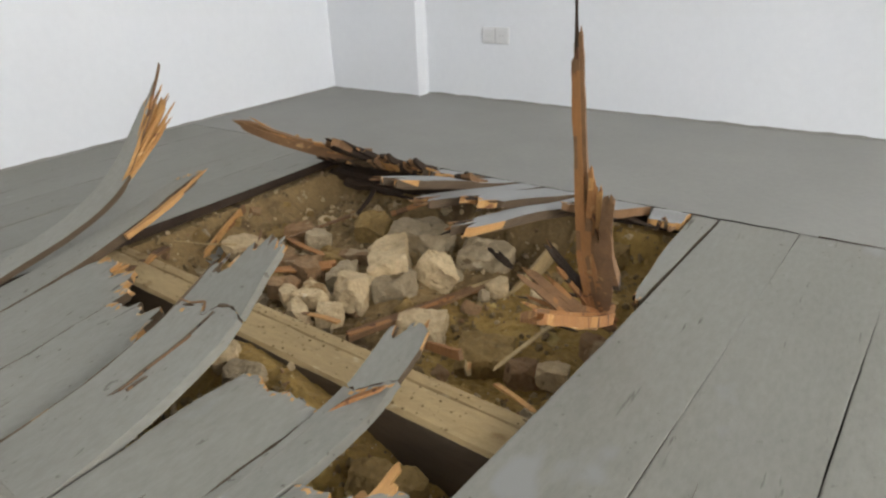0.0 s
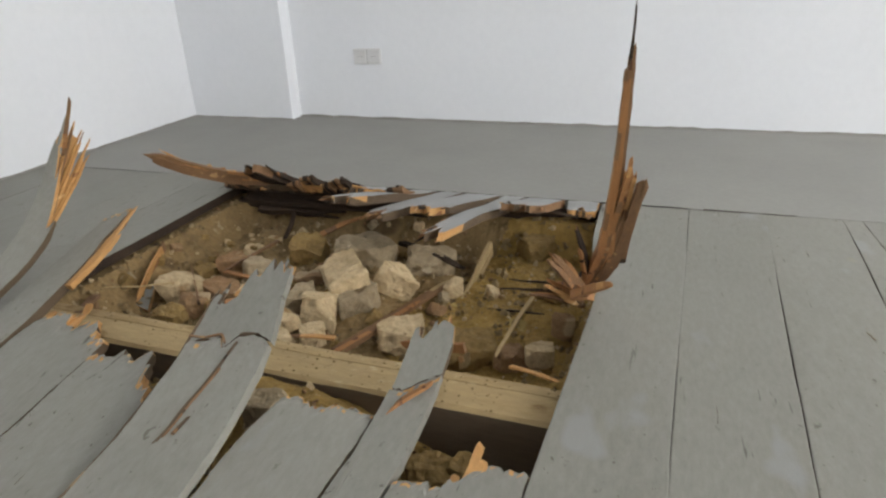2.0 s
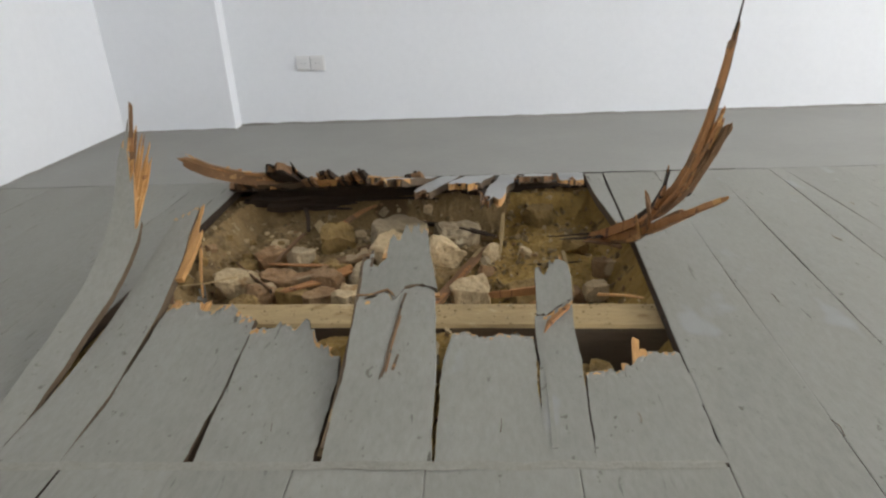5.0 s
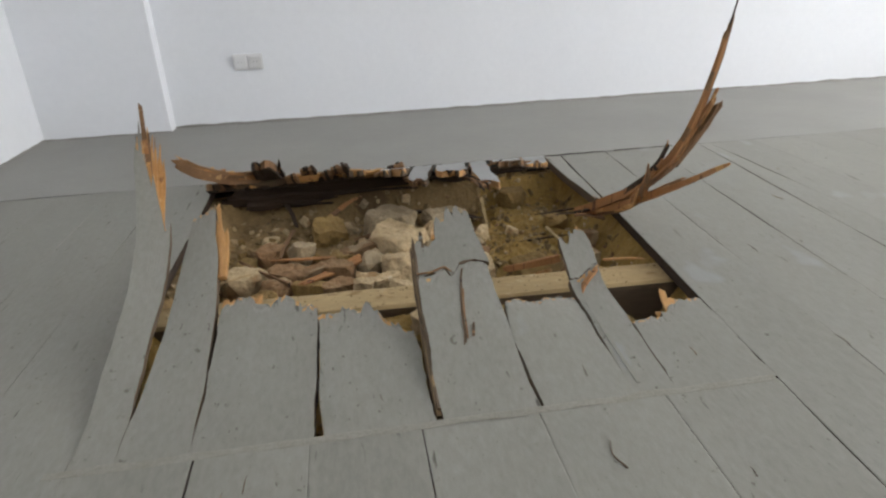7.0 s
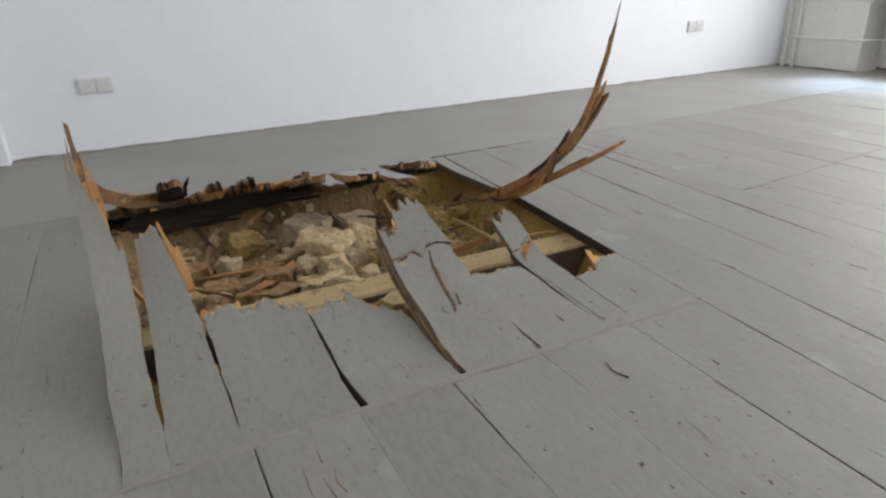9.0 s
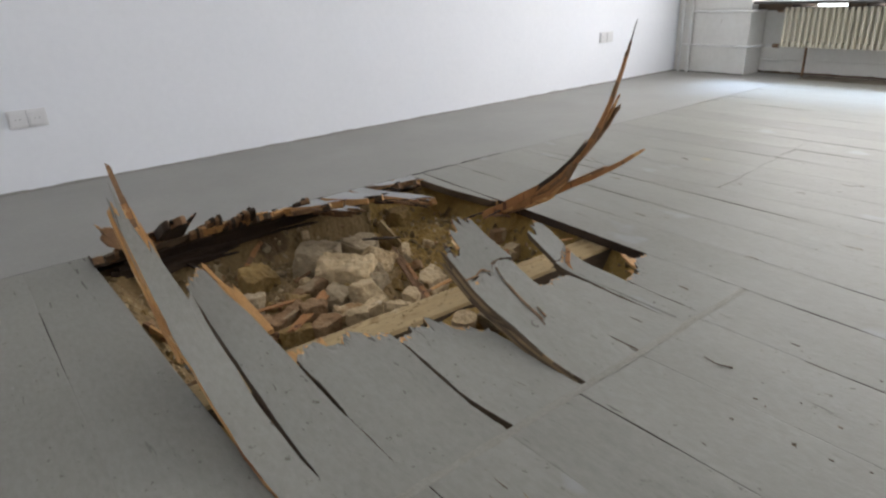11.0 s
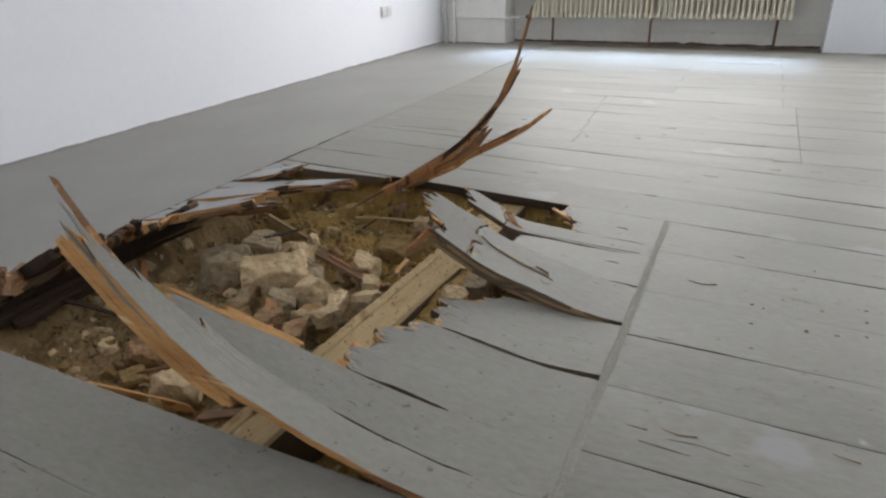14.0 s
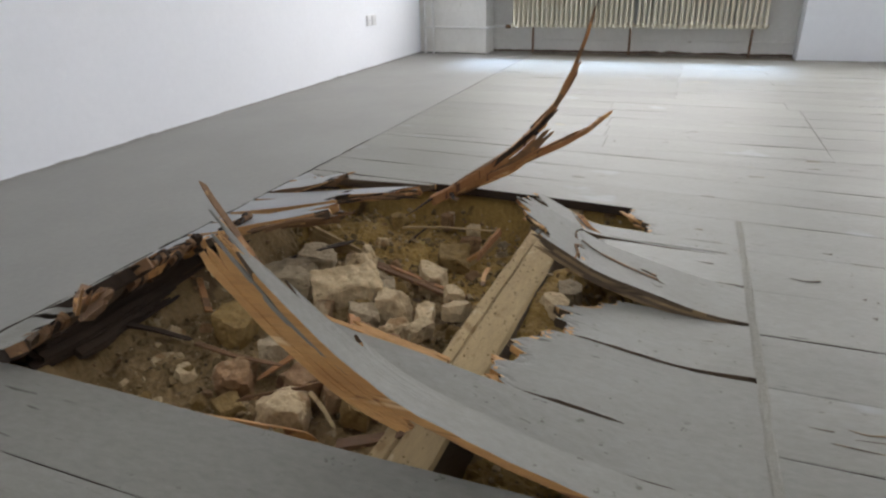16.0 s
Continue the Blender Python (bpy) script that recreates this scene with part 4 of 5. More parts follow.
# stubs along the back of the hole, lifted and broken
for k, (x0, x1, ye, ze, skew, pale) in enumerate((
    (-0.690, -0.540, 1.40, 0.055, -0.01, 0), (-0.500, -0.400, 1.255, 0.168, 0.0, 0),
    (-0.534, -0.300, 1.405, 0.052, 0.0, 0), (-0.292, -0.168, 1.40, 0.066, 0.0, 0), (-0.160, -0.020, 1.37, 0.068, -0.02, 1),
    (0.008, 0.112, 1.02, 0.165, -0.06, 1), (0.122, 0.205, 1.045, 0.110, -0.075, 1), (0.218, 0.345, 1.108, 0.116, -0.06, 1), (0.360, 0.438, 0.885, 0.133, -0.085, 1),
    (0.448, 0.575, 1.26, 0.09, -0.035, 1), (0.585, 0.694, 1.475, 0.004, 0.0, 1))):
    ym = (SEAM_Y + ye) / 2
    path = [(SEAM_Y - 0.004, 0.004), (SEAM_Y - (SEAM_Y - ye) * 0.3, 0.010 + 0.22 * ze), (ym - 0.02, 0.55 * ze), (ye, ze)]
    cs = 9
    # undersides of the rotten stubs use the shade-darkened wood colour
    pieces = [("board", board_mesh("board", path, [(0, x0 + 0.003), (1, x0 + skew + 0.004)], [(0, x1 - 0.003), (1, x1 + skew - 0.012)],
               [(0, 0.9), (0.25, 0.98), (0.5, 0.88), (0.75, 1.0), (1, 0.86)], 0.07, cs, 14, 0.026 if pale else 0.034, 0, (), [PALEPAINT if pale else PAINT, OLDSIDE if pale else ROT_SHADE, WOOD if k < 2 or k % 3 == 0 else FRESH], seed=200 + k, taper=0.7, chip=0.35, bare=0.0 if pale else 0.08, sides=(2, 2) if k > 8 else (2, 1) if k > 3 else (1, 1)), "")]
    rnd = random.Random(300 + k)
    if ye > 1.3 and k < 6:
        xa, xb, wide, raw = [(-0.66, -0.53, 0.026, (OLDSIDE, WOOD)), (), (-0.53, -0.35, 0.026, (OLDSIDE, PALEPAINT)), (-0.36, -0.08, 0.036, (FRESH, FRESH)), (-0.09, 0.02, 0.028, (FRESH, WOOD))][k]
        pieces.append(("torn_edge", splinter_mesh("torn_edge", [(xa + (xb - xa) * q / 4, ye + 0.006 * math.sin(q * 2.3 + k), ze - 0.016 + 0.004 * math.sin(q * 1.7 + k)) for q in range(5)], wide, 0.014, list(raw), 390 + k, 0.9, (0, -0.45, 0.89), 1.0, 0.2, 0.018), "split wood along the torn edge"))
    for kx, ky, kz, wide in {0: ((-0.610, 1.36, 0.070, 0.060),), 2: ((-0.370, 1.37, 0.062, 0.05), (-0.305, 1.36, 0.092, 0.062)), 3: ((-0.185, 1.36, 0.090, 0.075), (-0.235, 1.37, 0.066, 0.04)), 4: ((0.030, 1.35, 0.078, 0.07),)}.get(k, ()):
        pieces.append(("curled_end", splinter_mesh("curled_end", [(kx, ky + 0.09, kz - 0.050), (kx + 0.006, ky + 0.035, kz - 0.026), (kx, ky + 0.004, kz), (kx - 0.004, ky + 0.010, kz + 0.010)], wide, 0.030, [WOOD, ROT_SHADE], 380 + k + int(100 * wide), 0.8, (1, 0, 0), 1.0, 0.35, 0.013), "dark rotten curled end of the board"))
    for q in range(2 if k < 5 else 5):
        x = x0 + skew + (x1 - x0) * rnd.random()
        yq, zq = bend(path, rnd.uniform(0.5, 0.75))
        tip = rnd.uniform(-0.01, 0.035)
        pieces.append(("splinter", splinter_mesh("splinter", [(x, yq, zq - 0.018), (x + rnd.uniform(-0.01, 0.01), (yq + ye) / 2, (zq + ze) / 2 - 0.012), (x + rnd.uniform(-0.015, 0.015), ye - tip, ze + rnd.uniform(-0.03, 0.012))], rnd.uniform(0.012, 0.035), rnd.uniform(0.008, 0.016), [(ROT_SHADE, WOOD, RED)[rnd.randrange(3)], (ROT_SHADE, WOOD, FRESH)[rnd.randrange(3)]], 310 + k * 9 + q, 0.3, (1, 0, 0)), "brown torn splinter"))
    broken_board("stub of grey board broken up along the back" if pale else "rotten brown board stub curling up", pieces)

# long torn strip leaning along the back rim
lean_strip = [("strip", splinter_mesh("strip", [(-0.43, 1.47, 0.048), (-0.50, 1.41, 0.062), (-0.58, 1.31, 0.095), (-0.655, 1.18, 0.165), (-0.695, 1.055, 0.247)], 0.046, 0.030, [WOOD, RED], 71, 0.9, (0.6, 0.8, 0), 1.0, 0.12, 0.018), "")]
for k in range(4):
    lean_strip.append(("splinter", splinter_mesh("splinter", [(-0.53 - 0.03 * k, 1.36 - 0.03 * k, 0.085 + 0.02 * k), (-0.615 - 0.01 * k, 1.24, 0.14), (-0.685 - 0.006 * k, 1.085 + 0.012 * k, 0.226 + 0.006 * k)], 0.02, 0.012, [FRESH if k % 2 else WOOD, RED], 72 + k, 0.3, (0.6, 0.8, 0)), ""))
broken_board("long torn brown strip leaning over the back rim", lean_strip, "torn_wood_strip")

# ---- the pit below ----
def ground_z(x, y):
    z = -0.190
    z += 0.060 * math.exp(-(((x + 0.44) / 0.30) ** 2 + ((y - 1.38) / 0.22) ** 2))
    z += 0.055 * math.exp(-(((x - 0.05) / 0.32) ** 2 + ((y - 1.12) / 0.22) ** 2))
    z += 0.040 * math.exp(-(((x - 0.02) / 0.17) ** 2 + ((y - 1.03) / 0.16) ** 2))
    z += 0.06 * math.exp(-(((x - 0.56) / 0.17) ** 2 + ((y - 1.20) / 0.35) ** 2))
    z += 0.04 * math.exp(-(((x + 0.48) / 0.2) ** 2 + ((y - 0.98) / 0.3) ** 2))
    z += 0.135 * math.exp(-(((x - 0.075) / 0.335) ** 4 + ((y - 0.425) / 0.13) ** 2))
    z += 0.06 * math.exp(-(((x - 0.5) / 0.2) ** 2 + ((y - 0.30) / 0.07) ** 2))
    for edge in (x - 0.62 - 0.06 * y, -0.585 - x, y - 1.40, 0.08 - y):
        if edge > 0:
            z += min(0.14, edge * 1.5)
    z += 0.018 * noise.noise((x * 6, y * 6, 0)) + 0.013 * noise.noise((x * 15, y * 15, 3)) + 0.008 * abs(noise.noise((x * 34, y * 34, 6))) + 0.004 * noise.noise((x * 80, y * 80, 9))
    # clods
    z += 0.016 * max(0.0, 0.42 - noise.voronoi((x * 19, y * 19, 0))[0][0]) + 0.010 * max(0.0, 0.45 - noise.voronoi((x * 41, y * 41, 4))[0][0])
    return min(z, -0.045)


gx, gy = 280, 280
gv = [(-0.90 + 1.86 * i / gx, -0.13 + 1.86 * j / gy) for i in range(gx + 1) for j in range(gy + 1)]
gf = [(i * (gy + 1) + j, (i + 1) * (gy + 1) + j, (i + 1) * (gy + 1) + j + 1, i * (gy + 1) + j + 1) for i in range(gx) for j in range(gy)]
tagged(new("ground", mesh("ground", [(x, y, ground_z(x, y)) for x, y in gv], gf, [DIRT, CLAY], [1 if (lambda x, y: (x > (0.36 if y > 1.02 else 0.22) and y > 0.62) or y < 0.48)(gv[f[0]][0] + 0.12 * noise.noise((gv[f[0]][0] * 5, gv[f[0]][1] * 5, 8)), gv[f[0]][1] + 0.1 * noise.noise((gv[f[0]][0] * 6, gv[f[0]][1] * 6, 2))) else 0 for f in gf])), "clay soil and dust under the floor", "soil", kind="structure")

# joist with a batten beside it, and the old beam at the back
joist = tagged(new("floor_joist"), "dusty square timber joist across the hole", "joist")


def timber(name, x0, x1, y0, y1, z0, z1, mats, seed, parent, label="", slope=0.0):
    """A sawn timber along x with worn uneven arrises: dusty top, sides and ends in their own darker colour."""
    n = 46
    verts, faces, idx = [], [], []
    for i in range(n + 1):
        x = x0 + (x1 - x0) * i / n
        o = [0.004 * noise.noise((x * 9, seed + q, 0)) for q in range(6)]
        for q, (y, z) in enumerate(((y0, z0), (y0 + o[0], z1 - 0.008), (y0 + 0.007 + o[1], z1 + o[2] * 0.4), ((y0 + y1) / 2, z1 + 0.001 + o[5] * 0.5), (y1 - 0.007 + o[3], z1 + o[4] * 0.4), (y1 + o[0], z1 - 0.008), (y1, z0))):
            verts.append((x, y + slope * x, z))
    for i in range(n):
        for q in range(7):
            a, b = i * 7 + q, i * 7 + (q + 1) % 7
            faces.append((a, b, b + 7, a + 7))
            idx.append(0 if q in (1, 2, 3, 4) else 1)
    faces += [tuple(range(7))[::-1], tuple(range(n * 7, n * 7 + 7))]
    idx += [1, 1]
    return child(name, mesh(name, verts, faces, mats, idx), parent, label)


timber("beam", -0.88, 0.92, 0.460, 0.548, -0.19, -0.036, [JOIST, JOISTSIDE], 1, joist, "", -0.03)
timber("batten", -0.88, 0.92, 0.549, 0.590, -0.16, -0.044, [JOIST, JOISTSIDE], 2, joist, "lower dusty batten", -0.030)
back = tagged(new("back_beam"), "rotten beam under the back rim, coloured near-black for shade", "joist")
timber("beam", -0.88, 0.92, 1.525, 1.62, -0.11, -0.037, [ROT_SHADE, ROT_SHADE], 3, back)
# rotten layers; the black shade below the stubs is put into their colour
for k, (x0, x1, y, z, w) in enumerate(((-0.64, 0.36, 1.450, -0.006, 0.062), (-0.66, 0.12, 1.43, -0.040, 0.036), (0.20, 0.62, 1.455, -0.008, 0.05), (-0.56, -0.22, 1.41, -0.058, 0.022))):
    child("rotten_layer", splinter_mesh("rotten_layer", [(x0 + (x1 - x0) * q / 5, y + 0.008 * math.sin(q * 2 + k), z + 0.006 * math.sin(q * 3 + k)) for q in range(6)], w, 0.024, [ROT_SHADE, ROT_SHADE], 900 + k, 0.9, (0, -0.35, 1), 1.0, 0.6, 0.006), back, "rotten wood layer, darkened for shade")

# ---- rubble ----
STONES = (
    # x, y, z of the middle, size x, y, z, tilt about x, y, turn, material, cuts
    (-0.005, 1.000, -0.078, 0.205, 0.118, 0.074, 8, 0, -52, PALE, 3), (-0.015, 1.185, -0.105, 0.200, 0.165, 0.135, 0, 5, 20, GREYST, 8),
    (0.148, 1.035, -0.095, 0.125, 0.085, 0.085, 0, 32, 15, PALE, 3), (0.070, 0.935, -0.128, 0.125, 0.092, 0.105, 5, -5, 30, GREYST, 4),
    (-0.012, 0.845, -0.118, 0.100, 0.092, 0.096, -8, 8, 20, PALE, 3), (0.195, 1.220, -0.125, 0.165, 0.125, 0.090, 10, 5, 20, GREYST, 4),
    (0.240, 0.825, -0.146, 0.130, 0.095, 0.070, 12, 0, 25, PALE, 4), (0.306, 1.105, -0.160, 0.062, 0.052, 0.120, 20, 0, 10, PALE, 5),
    (-0.022, 0.654, -0.088, 0.080, 0.050, 0.045, 0, 5, -12, PALE, 4), (0.056, 0.690, -0.090, 0.066, 0.052, 0.050, 8, 0, 30, PALE, 5),
    (-0.060, 0.732, -0.096, 0.088, 0.052, 0.044, 0, -6, 10, PALE, 4), (-0.128, 0.722, -0.098, 0.072, 0.050, 0.046, 5, 0, -30, PALE, 4),
    (-0.433, 1.293, -0.148, 0.064, 0.056, 0.060, 10, 0, 30, PALE, 5), (-0.497, 0.885, -0.130, 0.142, 0.110, 0.100, 0, 6, 15, PALE, 8),
    (-0.242, 1.210, -0.112, 0.125, 0.105, 0.095, 6, 0, 10, TAN, 7), (-0.330, 1.030, -0.116, 0.088, 0.070, 0.085, 0, 10, 40, GREYST, 5),
    (-0.440, 1.065, -0.130, 0.112, 0.090, 0.088, 0, 0, 25, BRICK, 7), (-0.458, 1.200, -0.135, 0.062, 0.050, 0.048, 12, 0, 70, PALE, 5),
    (-0.362, 0.905, -0.132, 0.145, 0.085, 0.052, 6, 8, -20, BRICK, 3), (-0.400, 0.805, -0.128, 0.090, 0.070, 0.062, 0, 12, 35, BRICK, 4),
    (-0.432, 0.742, -0.130, 0.082, 0.070, 0.056, 8, 0, 10, TAN, 5), (-0.275, 0.893, -0.124, 0.150, 0.062, 0.056, 0, -8, 14, BRICK, 3),
    (-0.200, 0.862, -0.112, 0.088, 0.062, 0.064, 0, 0, -8, BRICK, 3), (-0.100, 0.900, -0.124, 0.092, 0.078, 0.078, 10, 0, 35, GREYST, 5),
    (-0.140, 1.013, -0.118, 0.165, 0.055, 0.050, 0, -10, 12, BRICK, 3), (-0.108, 0.795, -0.124, 0.105, 0.052, 0.042, 0, 6, -6, PALE, 4),
    (-0.215, 0.775, -0.126, 0.100, 0.060, 0.050, 8, 0, 20, BRICK, 3), (-0.300, 0.800, -0.128, 0.105, 0.065, 0.048, 0, 0, -14, TAN, 4),
    (-0.205, 0.985, -0.128, 0.090, 0.075, 0.060, 0, 10, 25, TAN, 5), (-0.520, 1.020, -0.140, 0.070, 0.060, 0.050, 0, 0, 60, TAN, 5),
    (0.430, 0.825, -0.160, 0.140, 0.110, 0.070, 4, 0, 20, TAN, 5), (0.545, 0.800, -0.150, 0.075, 0.060, 0.062, 0, 10, 50, BRICK, 4),
    (0.612, 0.815, -0.135, 0.072, 0.052, 0.052, 0, 0, 15, PALE, 5), (0.482, 0.353, -0.135, 0.095, 0.075, 0.070, 0, 0, 30, TAN, 6),
    (0.548, 0.375, -0.125, 0.065, 0.056, 0.052, 0, 0, 70, TAN, 6), (0.508, 1.415, -0.125, 0.115, 0.100, 0.092, 0, 0, 45, TAN, 7),
    (0.020, 0.395, -0.058, 0.085, 0.065, 0.065, 8, 0, 40, PALE, 5), (0.120, 0.375, -0.064, 0.095, 0.065, 0.055, 0, 0, 10, GREYST, 4),
    (0.290, 0.335, -0.085, 0.080, 0.060, 0.045, 0, 0, 60, TAN, 5), (-0.130, 0.315, -0.105, 0.085, 0.065, 0.050, 0, 0, 25, TAN, 5),
    (0.605, 1.110, -0.118, 0.085, 0.070, 0.055, 0, 8, 35, TAN, 6), (0.655, 0.930, -0.115, 0.060, 0.048, 0.060, 0, 0, 10, BRICK, 4),
)
names_of = {PALE.name: ("pale mortar-covered stone in the rubble", "pale_stone"), GREYST.name: ("grey angular stone in the rubble", "grey_stone"), TAN.name: ("clay-coloured stone half sunk in soil", "tan_stone"), BRICK.name: ("broken red-brown brick piece in the rubble", "brick_piece")}
for k, (x, y, z, sx, sy, sz, tx, ty, turn, mat, cuts) in enumerate(STONES):
    label, nm = names_of[mat.name]
    ob = tagged(new(nm, stone_mesh(nm, (sx * 0.95, sy * 0.95, sz * 0.95), mat, k + 1, cuts + 3, 0.05 if cuts > 6 else 0.022)), label, "stone", "rubble in the pit")
    ob.matrix_world = pose(x, y, z, tx, ty, turn)


SMALL = [(nm, stone_mesh(nm, (0.045, 0.036, 0.032), mat, 60 + k, 5), label) for k, (nm, mat, label) in enumerate((("pale_stone", PALE, "small pale mortar lump in the rubble"), ("tan_stone", TAN, "small clay-coloured stone in the rubble"), ("brick_piece", BRICK, "small broken brick piece in the rubble"), ("grey_stone", GREYST, "small grey stone in the rubble"), ("tan_stone", TAN, "small clay-coloured stone in the rubble")))]
rs = random.Random(9)
for k in range(95):
    nm, me, label = SMALL[rs.randrange(5)]
    x, y = (rs.gauss(-0.36, 0.2), rs.gauss(0.98, 0.22)) if k % 3 else (rs.uniform(-0.15, 0.66), rs.uniform(0.66, 1.4))
    if k % 9 == 0:
        x, y = rs.uniform(-0.3, 0.64), rs.uniform(0.22, 0.42)
    x, y = max(-0.64, min(0.66, x)), max(0.2, min(1.46, y))
    if 0.40 < y < 0.64:
        y = 0.68
    ob = tagged(new(nm, me), label, "stone", "rubble in the pit")
    sc = rs.uniform(0.4, 1.05)
    ob.matrix_world = pose(x, y, ground_z(x, y) + 0.008 * sc, rs.uniform(-40, 40), rs.uniform(-40, 40), rs.uniform(0, 180)) @ Matrix.Diagonal((sc, sc * rs.uniform(0.8, 1.1), sc, 1))


def scatter(name, count, seed, mat, lo, hi, label, patch=-1.0):
    """Loose small lumps over the soil, joined."""
    rnd = random.Random(seed)
    verts, faces = [], []
    while count:
        x, y = rnd.uniform(-0.69, 0.72), rnd.uniform(0.12, 1.52)
        count -= 1
        if noise.noise((x * 5.5 + seed, y * 5.5, 1)) < patch:
            continue
        r = lo + (hi - lo) * rnd.random() ** 3
        c = Vector((x, y, ground_z(x, y) + r * 0.3))
        base = len(verts)
        turn = Euler((rnd.uniform(0, 6), rnd.uniform(0, 6), rnd.uniform(0, 6))).to_matrix()
        sh = (rnd.uniform(0.7, 1.3), rnd.uniform(0.7, 1.2), rnd.uniform(0.5, 0.9))
        for p in ((1, 0, 0), (-1, 0, 0), (0, 1, 0), (0, -1, 0), (0, 0, 1), (0, 0, -1), (0.75, 0.7, 0.5), (-0.7, 0.6, 0.55), (0.6, -0.75, 0.5), (-0.65, -0.7, 0.45)):
            verts.append(c + turn @ Vector((p[0] * r * sh[0], p[1] * r * sh[1], p[2] * r * sh[2])) * rnd.uniform(0.8, 1.1))
        for q in ((6, 2, 4), (6, 4, 8), (6, 8, 0), (6, 0, 2), (7, 4, 2), (7, 2, 1), (7, 1, 9), (7, 9, 4), (8, 4, 9), (8, 9, 3), (8, 3, 0), (9, 1, 3), (0, 3, 5), (3, 1, 5), (1, 2, 5), (2, 0, 5)):
            faces.append(tuple(base + i for i in q))
    return tagged(new(name, mesh(name, verts, faces, mat)), label, "gravel", kind="stuff")


scatter("gravel", 4600, 5, PEBBLE, 0.002, 0.016, "loose clay crumbs and gravel", -0.05)
scatter("mortar_crumbs", 1300, 6, PALE, 0.0015, 0.013, "pale mortar crumbs")
rnd = random.Random(31)
jv, jf = [], []
for _ in range(260):
    x, r = rnd.uniform(-0.66, 0.70), rnd.uniform(0.001, 0.0045)
    c = Vector((x, rnd.uniform(0.466, 0.584) - 0.03 * x, -0.037 + r * 0.3))
    base = len(jv)
    for p in ((1, 0, 0), (0, 1, 0), (-1, 0, 0), (0, -1, 0), (0, 0, 0.8)):
        jv.append(c + Vector(p) * r * rnd.uniform(0.7, 1.2))
    jf += [(base, base + 1, base + 4), (base + 1, base + 2, base + 4), (base + 2, base + 3, base + 4), (base + 3, base, base + 4)]
tagged(new("joist_dust", mesh("joist_dust", jv, jf, PEBBLE)), "clay crumbs lying on the joist", "gravel", kind="stuff")
scatter("dark_crumbs", 1500, 8, OLDSIDE, 0.0012, 0.0055, "dark rotten wood crumbs and soil", 0.20)
scatter("brick_crumbs", 420, 7, BRICK, 0.002, 0.012, "red-brown brick crumbs")

# ---- loose laths and sticks in the pit ----
LATHS = (
    # from, to, width, thickness, materials
    ((0.11, 0.67, -0.130), (0.30, 1.17, -0.128), 0.034, 0.016, (WOOD, JOIST)), ((0.12, 0.68, -0.125), (0.24, 0.98, -0.120), 0.014, 0.012, (RED, WOOD)),
    ((0.364, 1.36, -0.095), (0.335, 1.06, -0.180), 0.060, 0.013, (JOIST, WOOD)), ((-0.13, 0.91, -0.09), (-0.33, 0.77, -0.10), 0.03, 0.014, (RED, RED)),
    ((-0.66, 1.01, -0.05), (-0.565, 0.76, -0.11), 0.026, 0.010, (WOOD, FRESH)), ((-0.372, 1.23, -0.098), (-0.398, 0.955, -0.085), 0.012, 0.009, (WOOD, WOOD)),
    ((-0.478, 0.827, -0.075), (-0.605, 0.688, -0.035), 0.008, 0.007, (JOIST, WOOD)), ((0.551, 1.07, -0.118), (0.528, 0.69, -0.078), 0.010, 0.008, (WOOD, JOIST)),
    ((0.42, 1.02, -0.145), (0.60, 0.98, -0.115), 0.008, 0.007, (ROT_SHADE, WOOD)), ((0.463, 0.672, -0.05), (0.29, 0.70, -0.085), 0.022, 0.012, (WOOD, RED)),
    ((-0.15, 1.10, -0.11), (0.02, 1.13, -0.085), 0.022, 0.012, (WOOD, ROT_SHADE)), ((-0.55, 0.60, -0.035), (-0.45, 0.37, -0.11), 0.014, 0.010, (FRESH, WOOD)),
    ((-0.62, 0.68, -0.06), (-0.51, 0.49, -0.03), 0.024, 0.012, (WOOD, WOOD)), ((-0.22, 0.95, -0.10), (-0.44, 1.00, -0.11), 0.018, 0.010, (WOOD, RED)),
    ((-0.36, 0.78, -0.10), (-0.54, 0.98, -0.09), 0.014, 0.009, (ROT_SHADE, WOOD)), ((0.05, 1.32, -0.10), (0.33, 1.15, -0.09), 0.03, 0.012, (ROT_SHADE, WOOD)),
    ((0.16, 0.62, -0.040), (0.05, 0.605, -0.040), 0.014, 0.008, (FRESH, WOOD)),
    ((-0.24, 1.30, -0.09), (-0.12, 1.43, -0.06), 0.02, 0.01, (RED, WOOD)), ((-0.42, 1.44, -0.05), (-0.36, 1.25, -0.10), 0.016, 0.01, (ROT_SHADE, ROT_SHADE)),
    ((0.420, 0.775, -0.165), (0.476, 0.672, -0.070), 0.030, 0.012, (JOIST, FRESH)),
    ((0.58, 0.62, -0.045), (0.69, 0.575, -0.035), 0.012, 0.008, (FRESH, WOOD)),
)
for k, (a, b, w, t, mats) in enumerate(LATHS):
    rnd = random.Random(500 + k)
    mid = [(p + q) / 2 + rnd.uniform(-0.008, 0.008) for p, q in zip(a, b)]
    tagged(new("broken_lath", splinter_mesh("broken_lath", [a, mid, b], w, t, list(mats), 500 + k, 0.8, (0, 0, 1) if k % 5 == 4 or w > 0.05 else (1, 0.4, 0), 1.0, 0.08, 0.018)), "broken brown lath lying in the rubble" if w > 0.015 else "thin brown stick lying in the rubble", "lath", "loose wood in the pit")
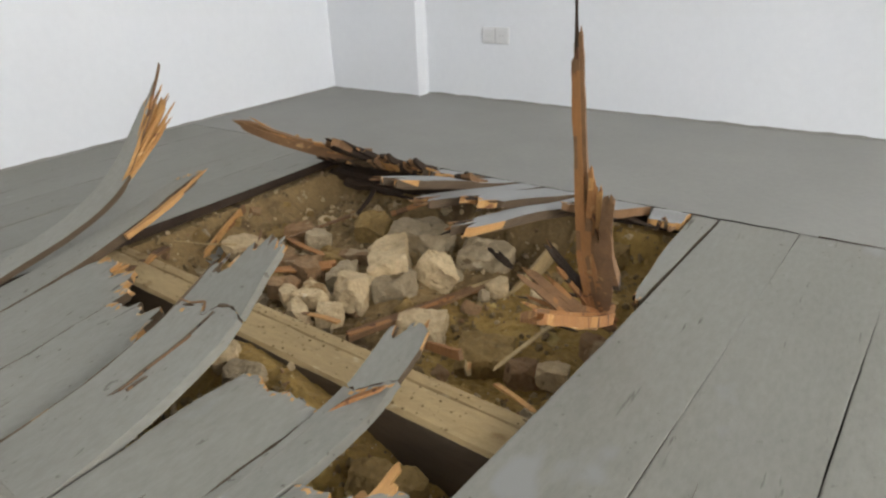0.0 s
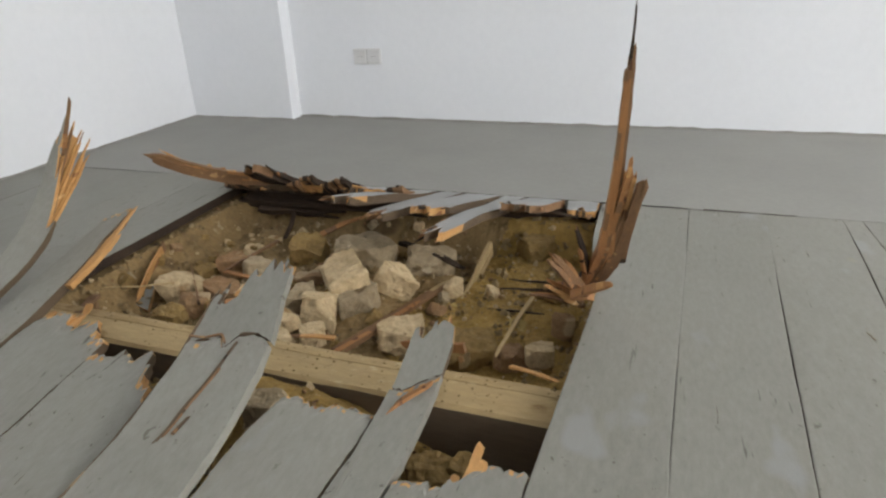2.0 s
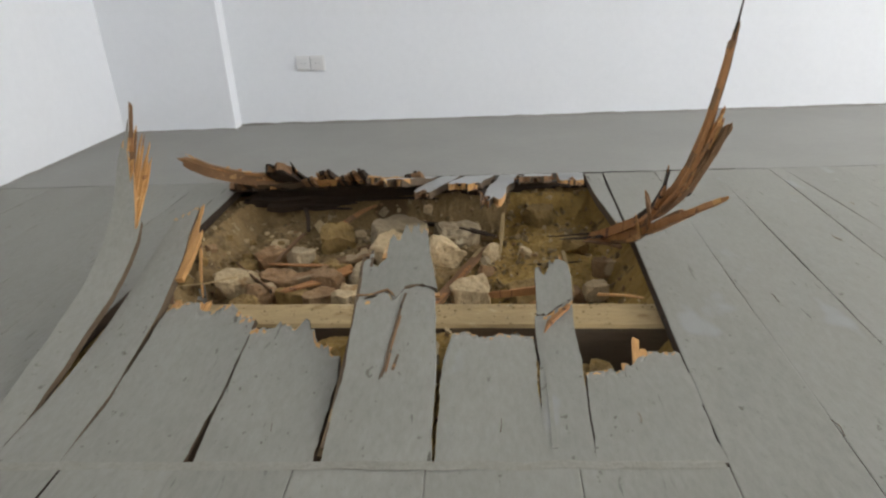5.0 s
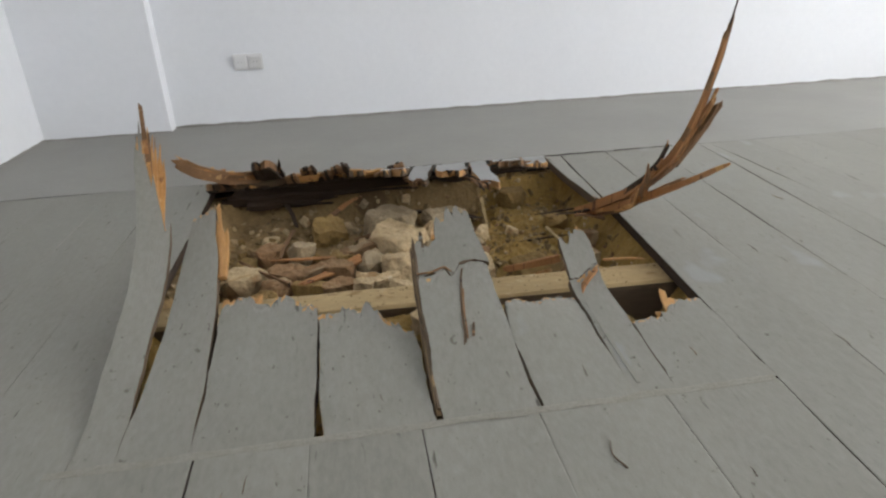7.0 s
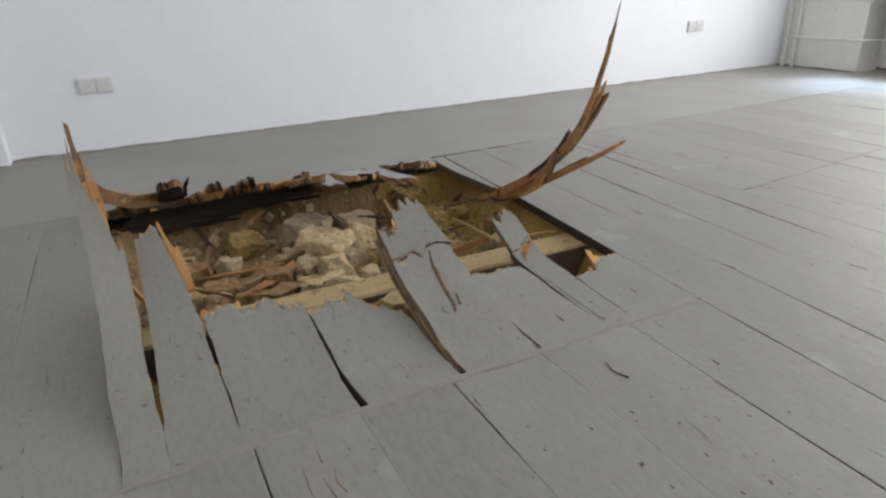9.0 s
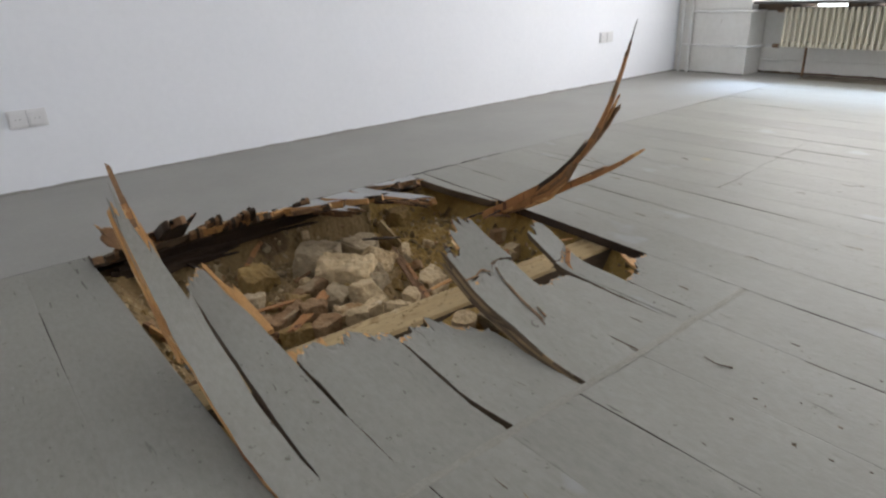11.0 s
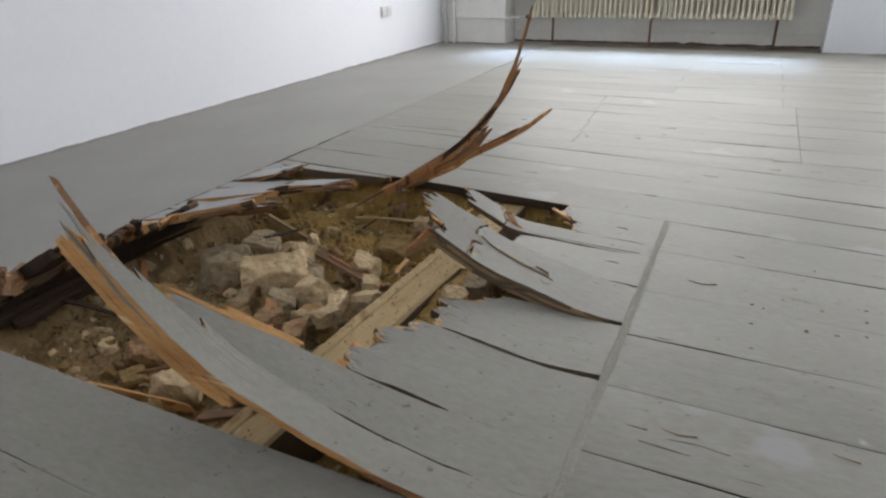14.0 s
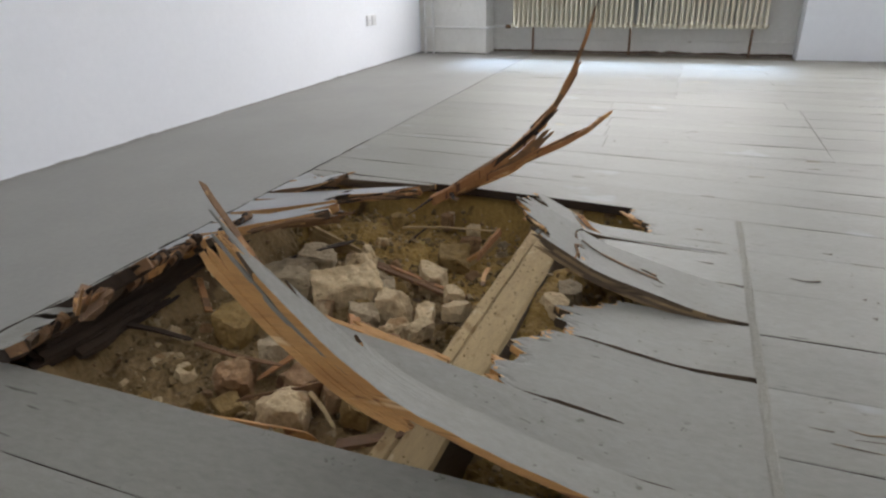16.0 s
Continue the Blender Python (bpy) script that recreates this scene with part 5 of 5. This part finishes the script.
curl = board_mesh("painted_fragment", [(0.79, -0.150), (0.88, -0.118), (0.97, -0.080), (1.05, -0.052)], [(0, -0.615), (1, -0.735)], [(0, -0.565), (1, -0.690)], [(0, 0.9), (0.5, 1.0), (1, 0.85)], 0.05, 8, 10, 0.014, -35, (), [PAINT, FRESH, FRESH], seed=77, sides=(2, 2))
tagged(new("painted_fragment", curl), "grey painted board fragment leaning in the pit", "board")

# ---- sockets ----
def socket_plate(x, z, label, w=0.134, h=0.072):
    root = tagged(new("wall_socket"), label, "socket", "wall sockets")
    root.location = (x, BACK_Y, z)
    part("frame_plate", box_bm(-w / 2, w / 2, -0.010, 0, -h / 2, h / 2, 0.003), PLASTIC, root)
    for s in (-1, 1):
        cx = s * w / 4
        unit = part("insert", box_bm(cx - w * 0.205, cx + w * 0.205, -0.014, -0.0085, -h * 0.38, h * 0.38, 0.002), PLASTIC, root)
        for dx in (-0.009, 0.009):
            part("contact_hole", box_bm(cx + dx - 0.0022, cx + dx + 0.0022, -0.0146, -0.0139, -0.003, 0.003), GREYPLASTIC, unit)
    part("shadow_gap", box_bm(-0.0012, 0.0012, -0.0108, -0.0098, -h / 2 + 0.004, h / 2 - 0.004), GREYPLASTIC, root)
    return root


socket_plate(-0.648, 0.338, "white double wall socket low on the wall", 0.160, 0.082)
socket_plate(3.62, 0.385, "white double wall socket near the window", 0.17, 0.085)

# ---- radiators and pipes ----
def radiator(y0, y1, n, legs):
    root = tagged(new("radiator"), "cream enamelled column radiator below the window", "radiator", "radiators under the window")
    pitch = (y1 - y0) / n
    x = WIN_X + 0.14
    z0, z1 = 0.238, 0.560
    bm = bmesh.new()
    for dx in (-0.04, 0.03):
        tb = tube_bm([(dx, 0, z0 + 0.012), (dx, 0, z0 + 0.03), (dx, 0, z1 - 0.03), (dx, 0, z1 - 0.012)], pitch * 0.29, 8)
        tmp = bpy.data.meshes.new("t")
        tb.to_mesh(tmp)
        tb.free()
        bm.from_mesh(tmp)
    for zz in (z0 + 0.022, z1 - 0.022):
        tmp = bpy.data.meshes.new("t")
        hb = box_bm(-0.058, 0.058, -pitch * 0.34, pitch * 0.34, zz - 0.02, zz + 0.02, 0.008)
        hb.to_mesh(tmp)
        hb.free()
        bm.from_mesh(tmp)
    me = from_bm("section", bm, ENAMEL)
    for k in range(n):
        ob = child("section", me, root)
        ob.location = (x, y0 + pitch * (k + 0.5), 0)
    for zz in (z0 + 0.022, z1 - 0.022):
        part("hub_pipe", tube_bm([(x, y0 - 0.01, zz), (x, y1 + 0.01, zz)], 0.014), ENAMEL, root)
    for yy in legs:
        part("support_leg", tube_bm([(x + 0.02, yy, -0.002), (x + 0.02, yy, z0 + 0.02)], 0.011, 8), RUST, root, "rusty support leg")
    return root


radiator(0.665, 1.80, 25, (0.69, 1.60))
radiator(-0.44, 0.645, 24, (-0.33,))
tagged(box("trim_ledge", NICHE_X - 0.016, NICHE_X, WIN1[0], WIN1[1], 0.105, 0.120, OLDPLASTER, 0.003), "narrow plaster ledge behind the radiators", "trim", kind="structure")
pipes = tagged(new("heating_pipes"), "white painted heating pipes along the pier", "pipe")
px = WIN_X - 0.025
for yy in (2.66, 2.57):
    part("riser", tube_bm([(px, yy, 0.0), (px, yy, CEIL_Z)], 0.013), PIPE, pipes)
for zz, yy in ((0.245, 2.66), (0.535, 2.57)):
    part("branch_pipe", tube_bm([(px, yy, zz), (px, WIN1[1] - 0.03, zz), (px + 0.07, WIN1[1] - 0.06, zz), (WIN_X + 0.14, WIN1[1] - 0.09, zz), (WIN_X + 0.14, 1.805, zz)], 0.010), PIPE, pipes)
    part("valve", tube_bm([(WIN_X + 0.14, 1.87, zz), (WIN_X + 0.14, 1.82, zz)], 0.018, 8), RUST, pipes, "dark iron valve")
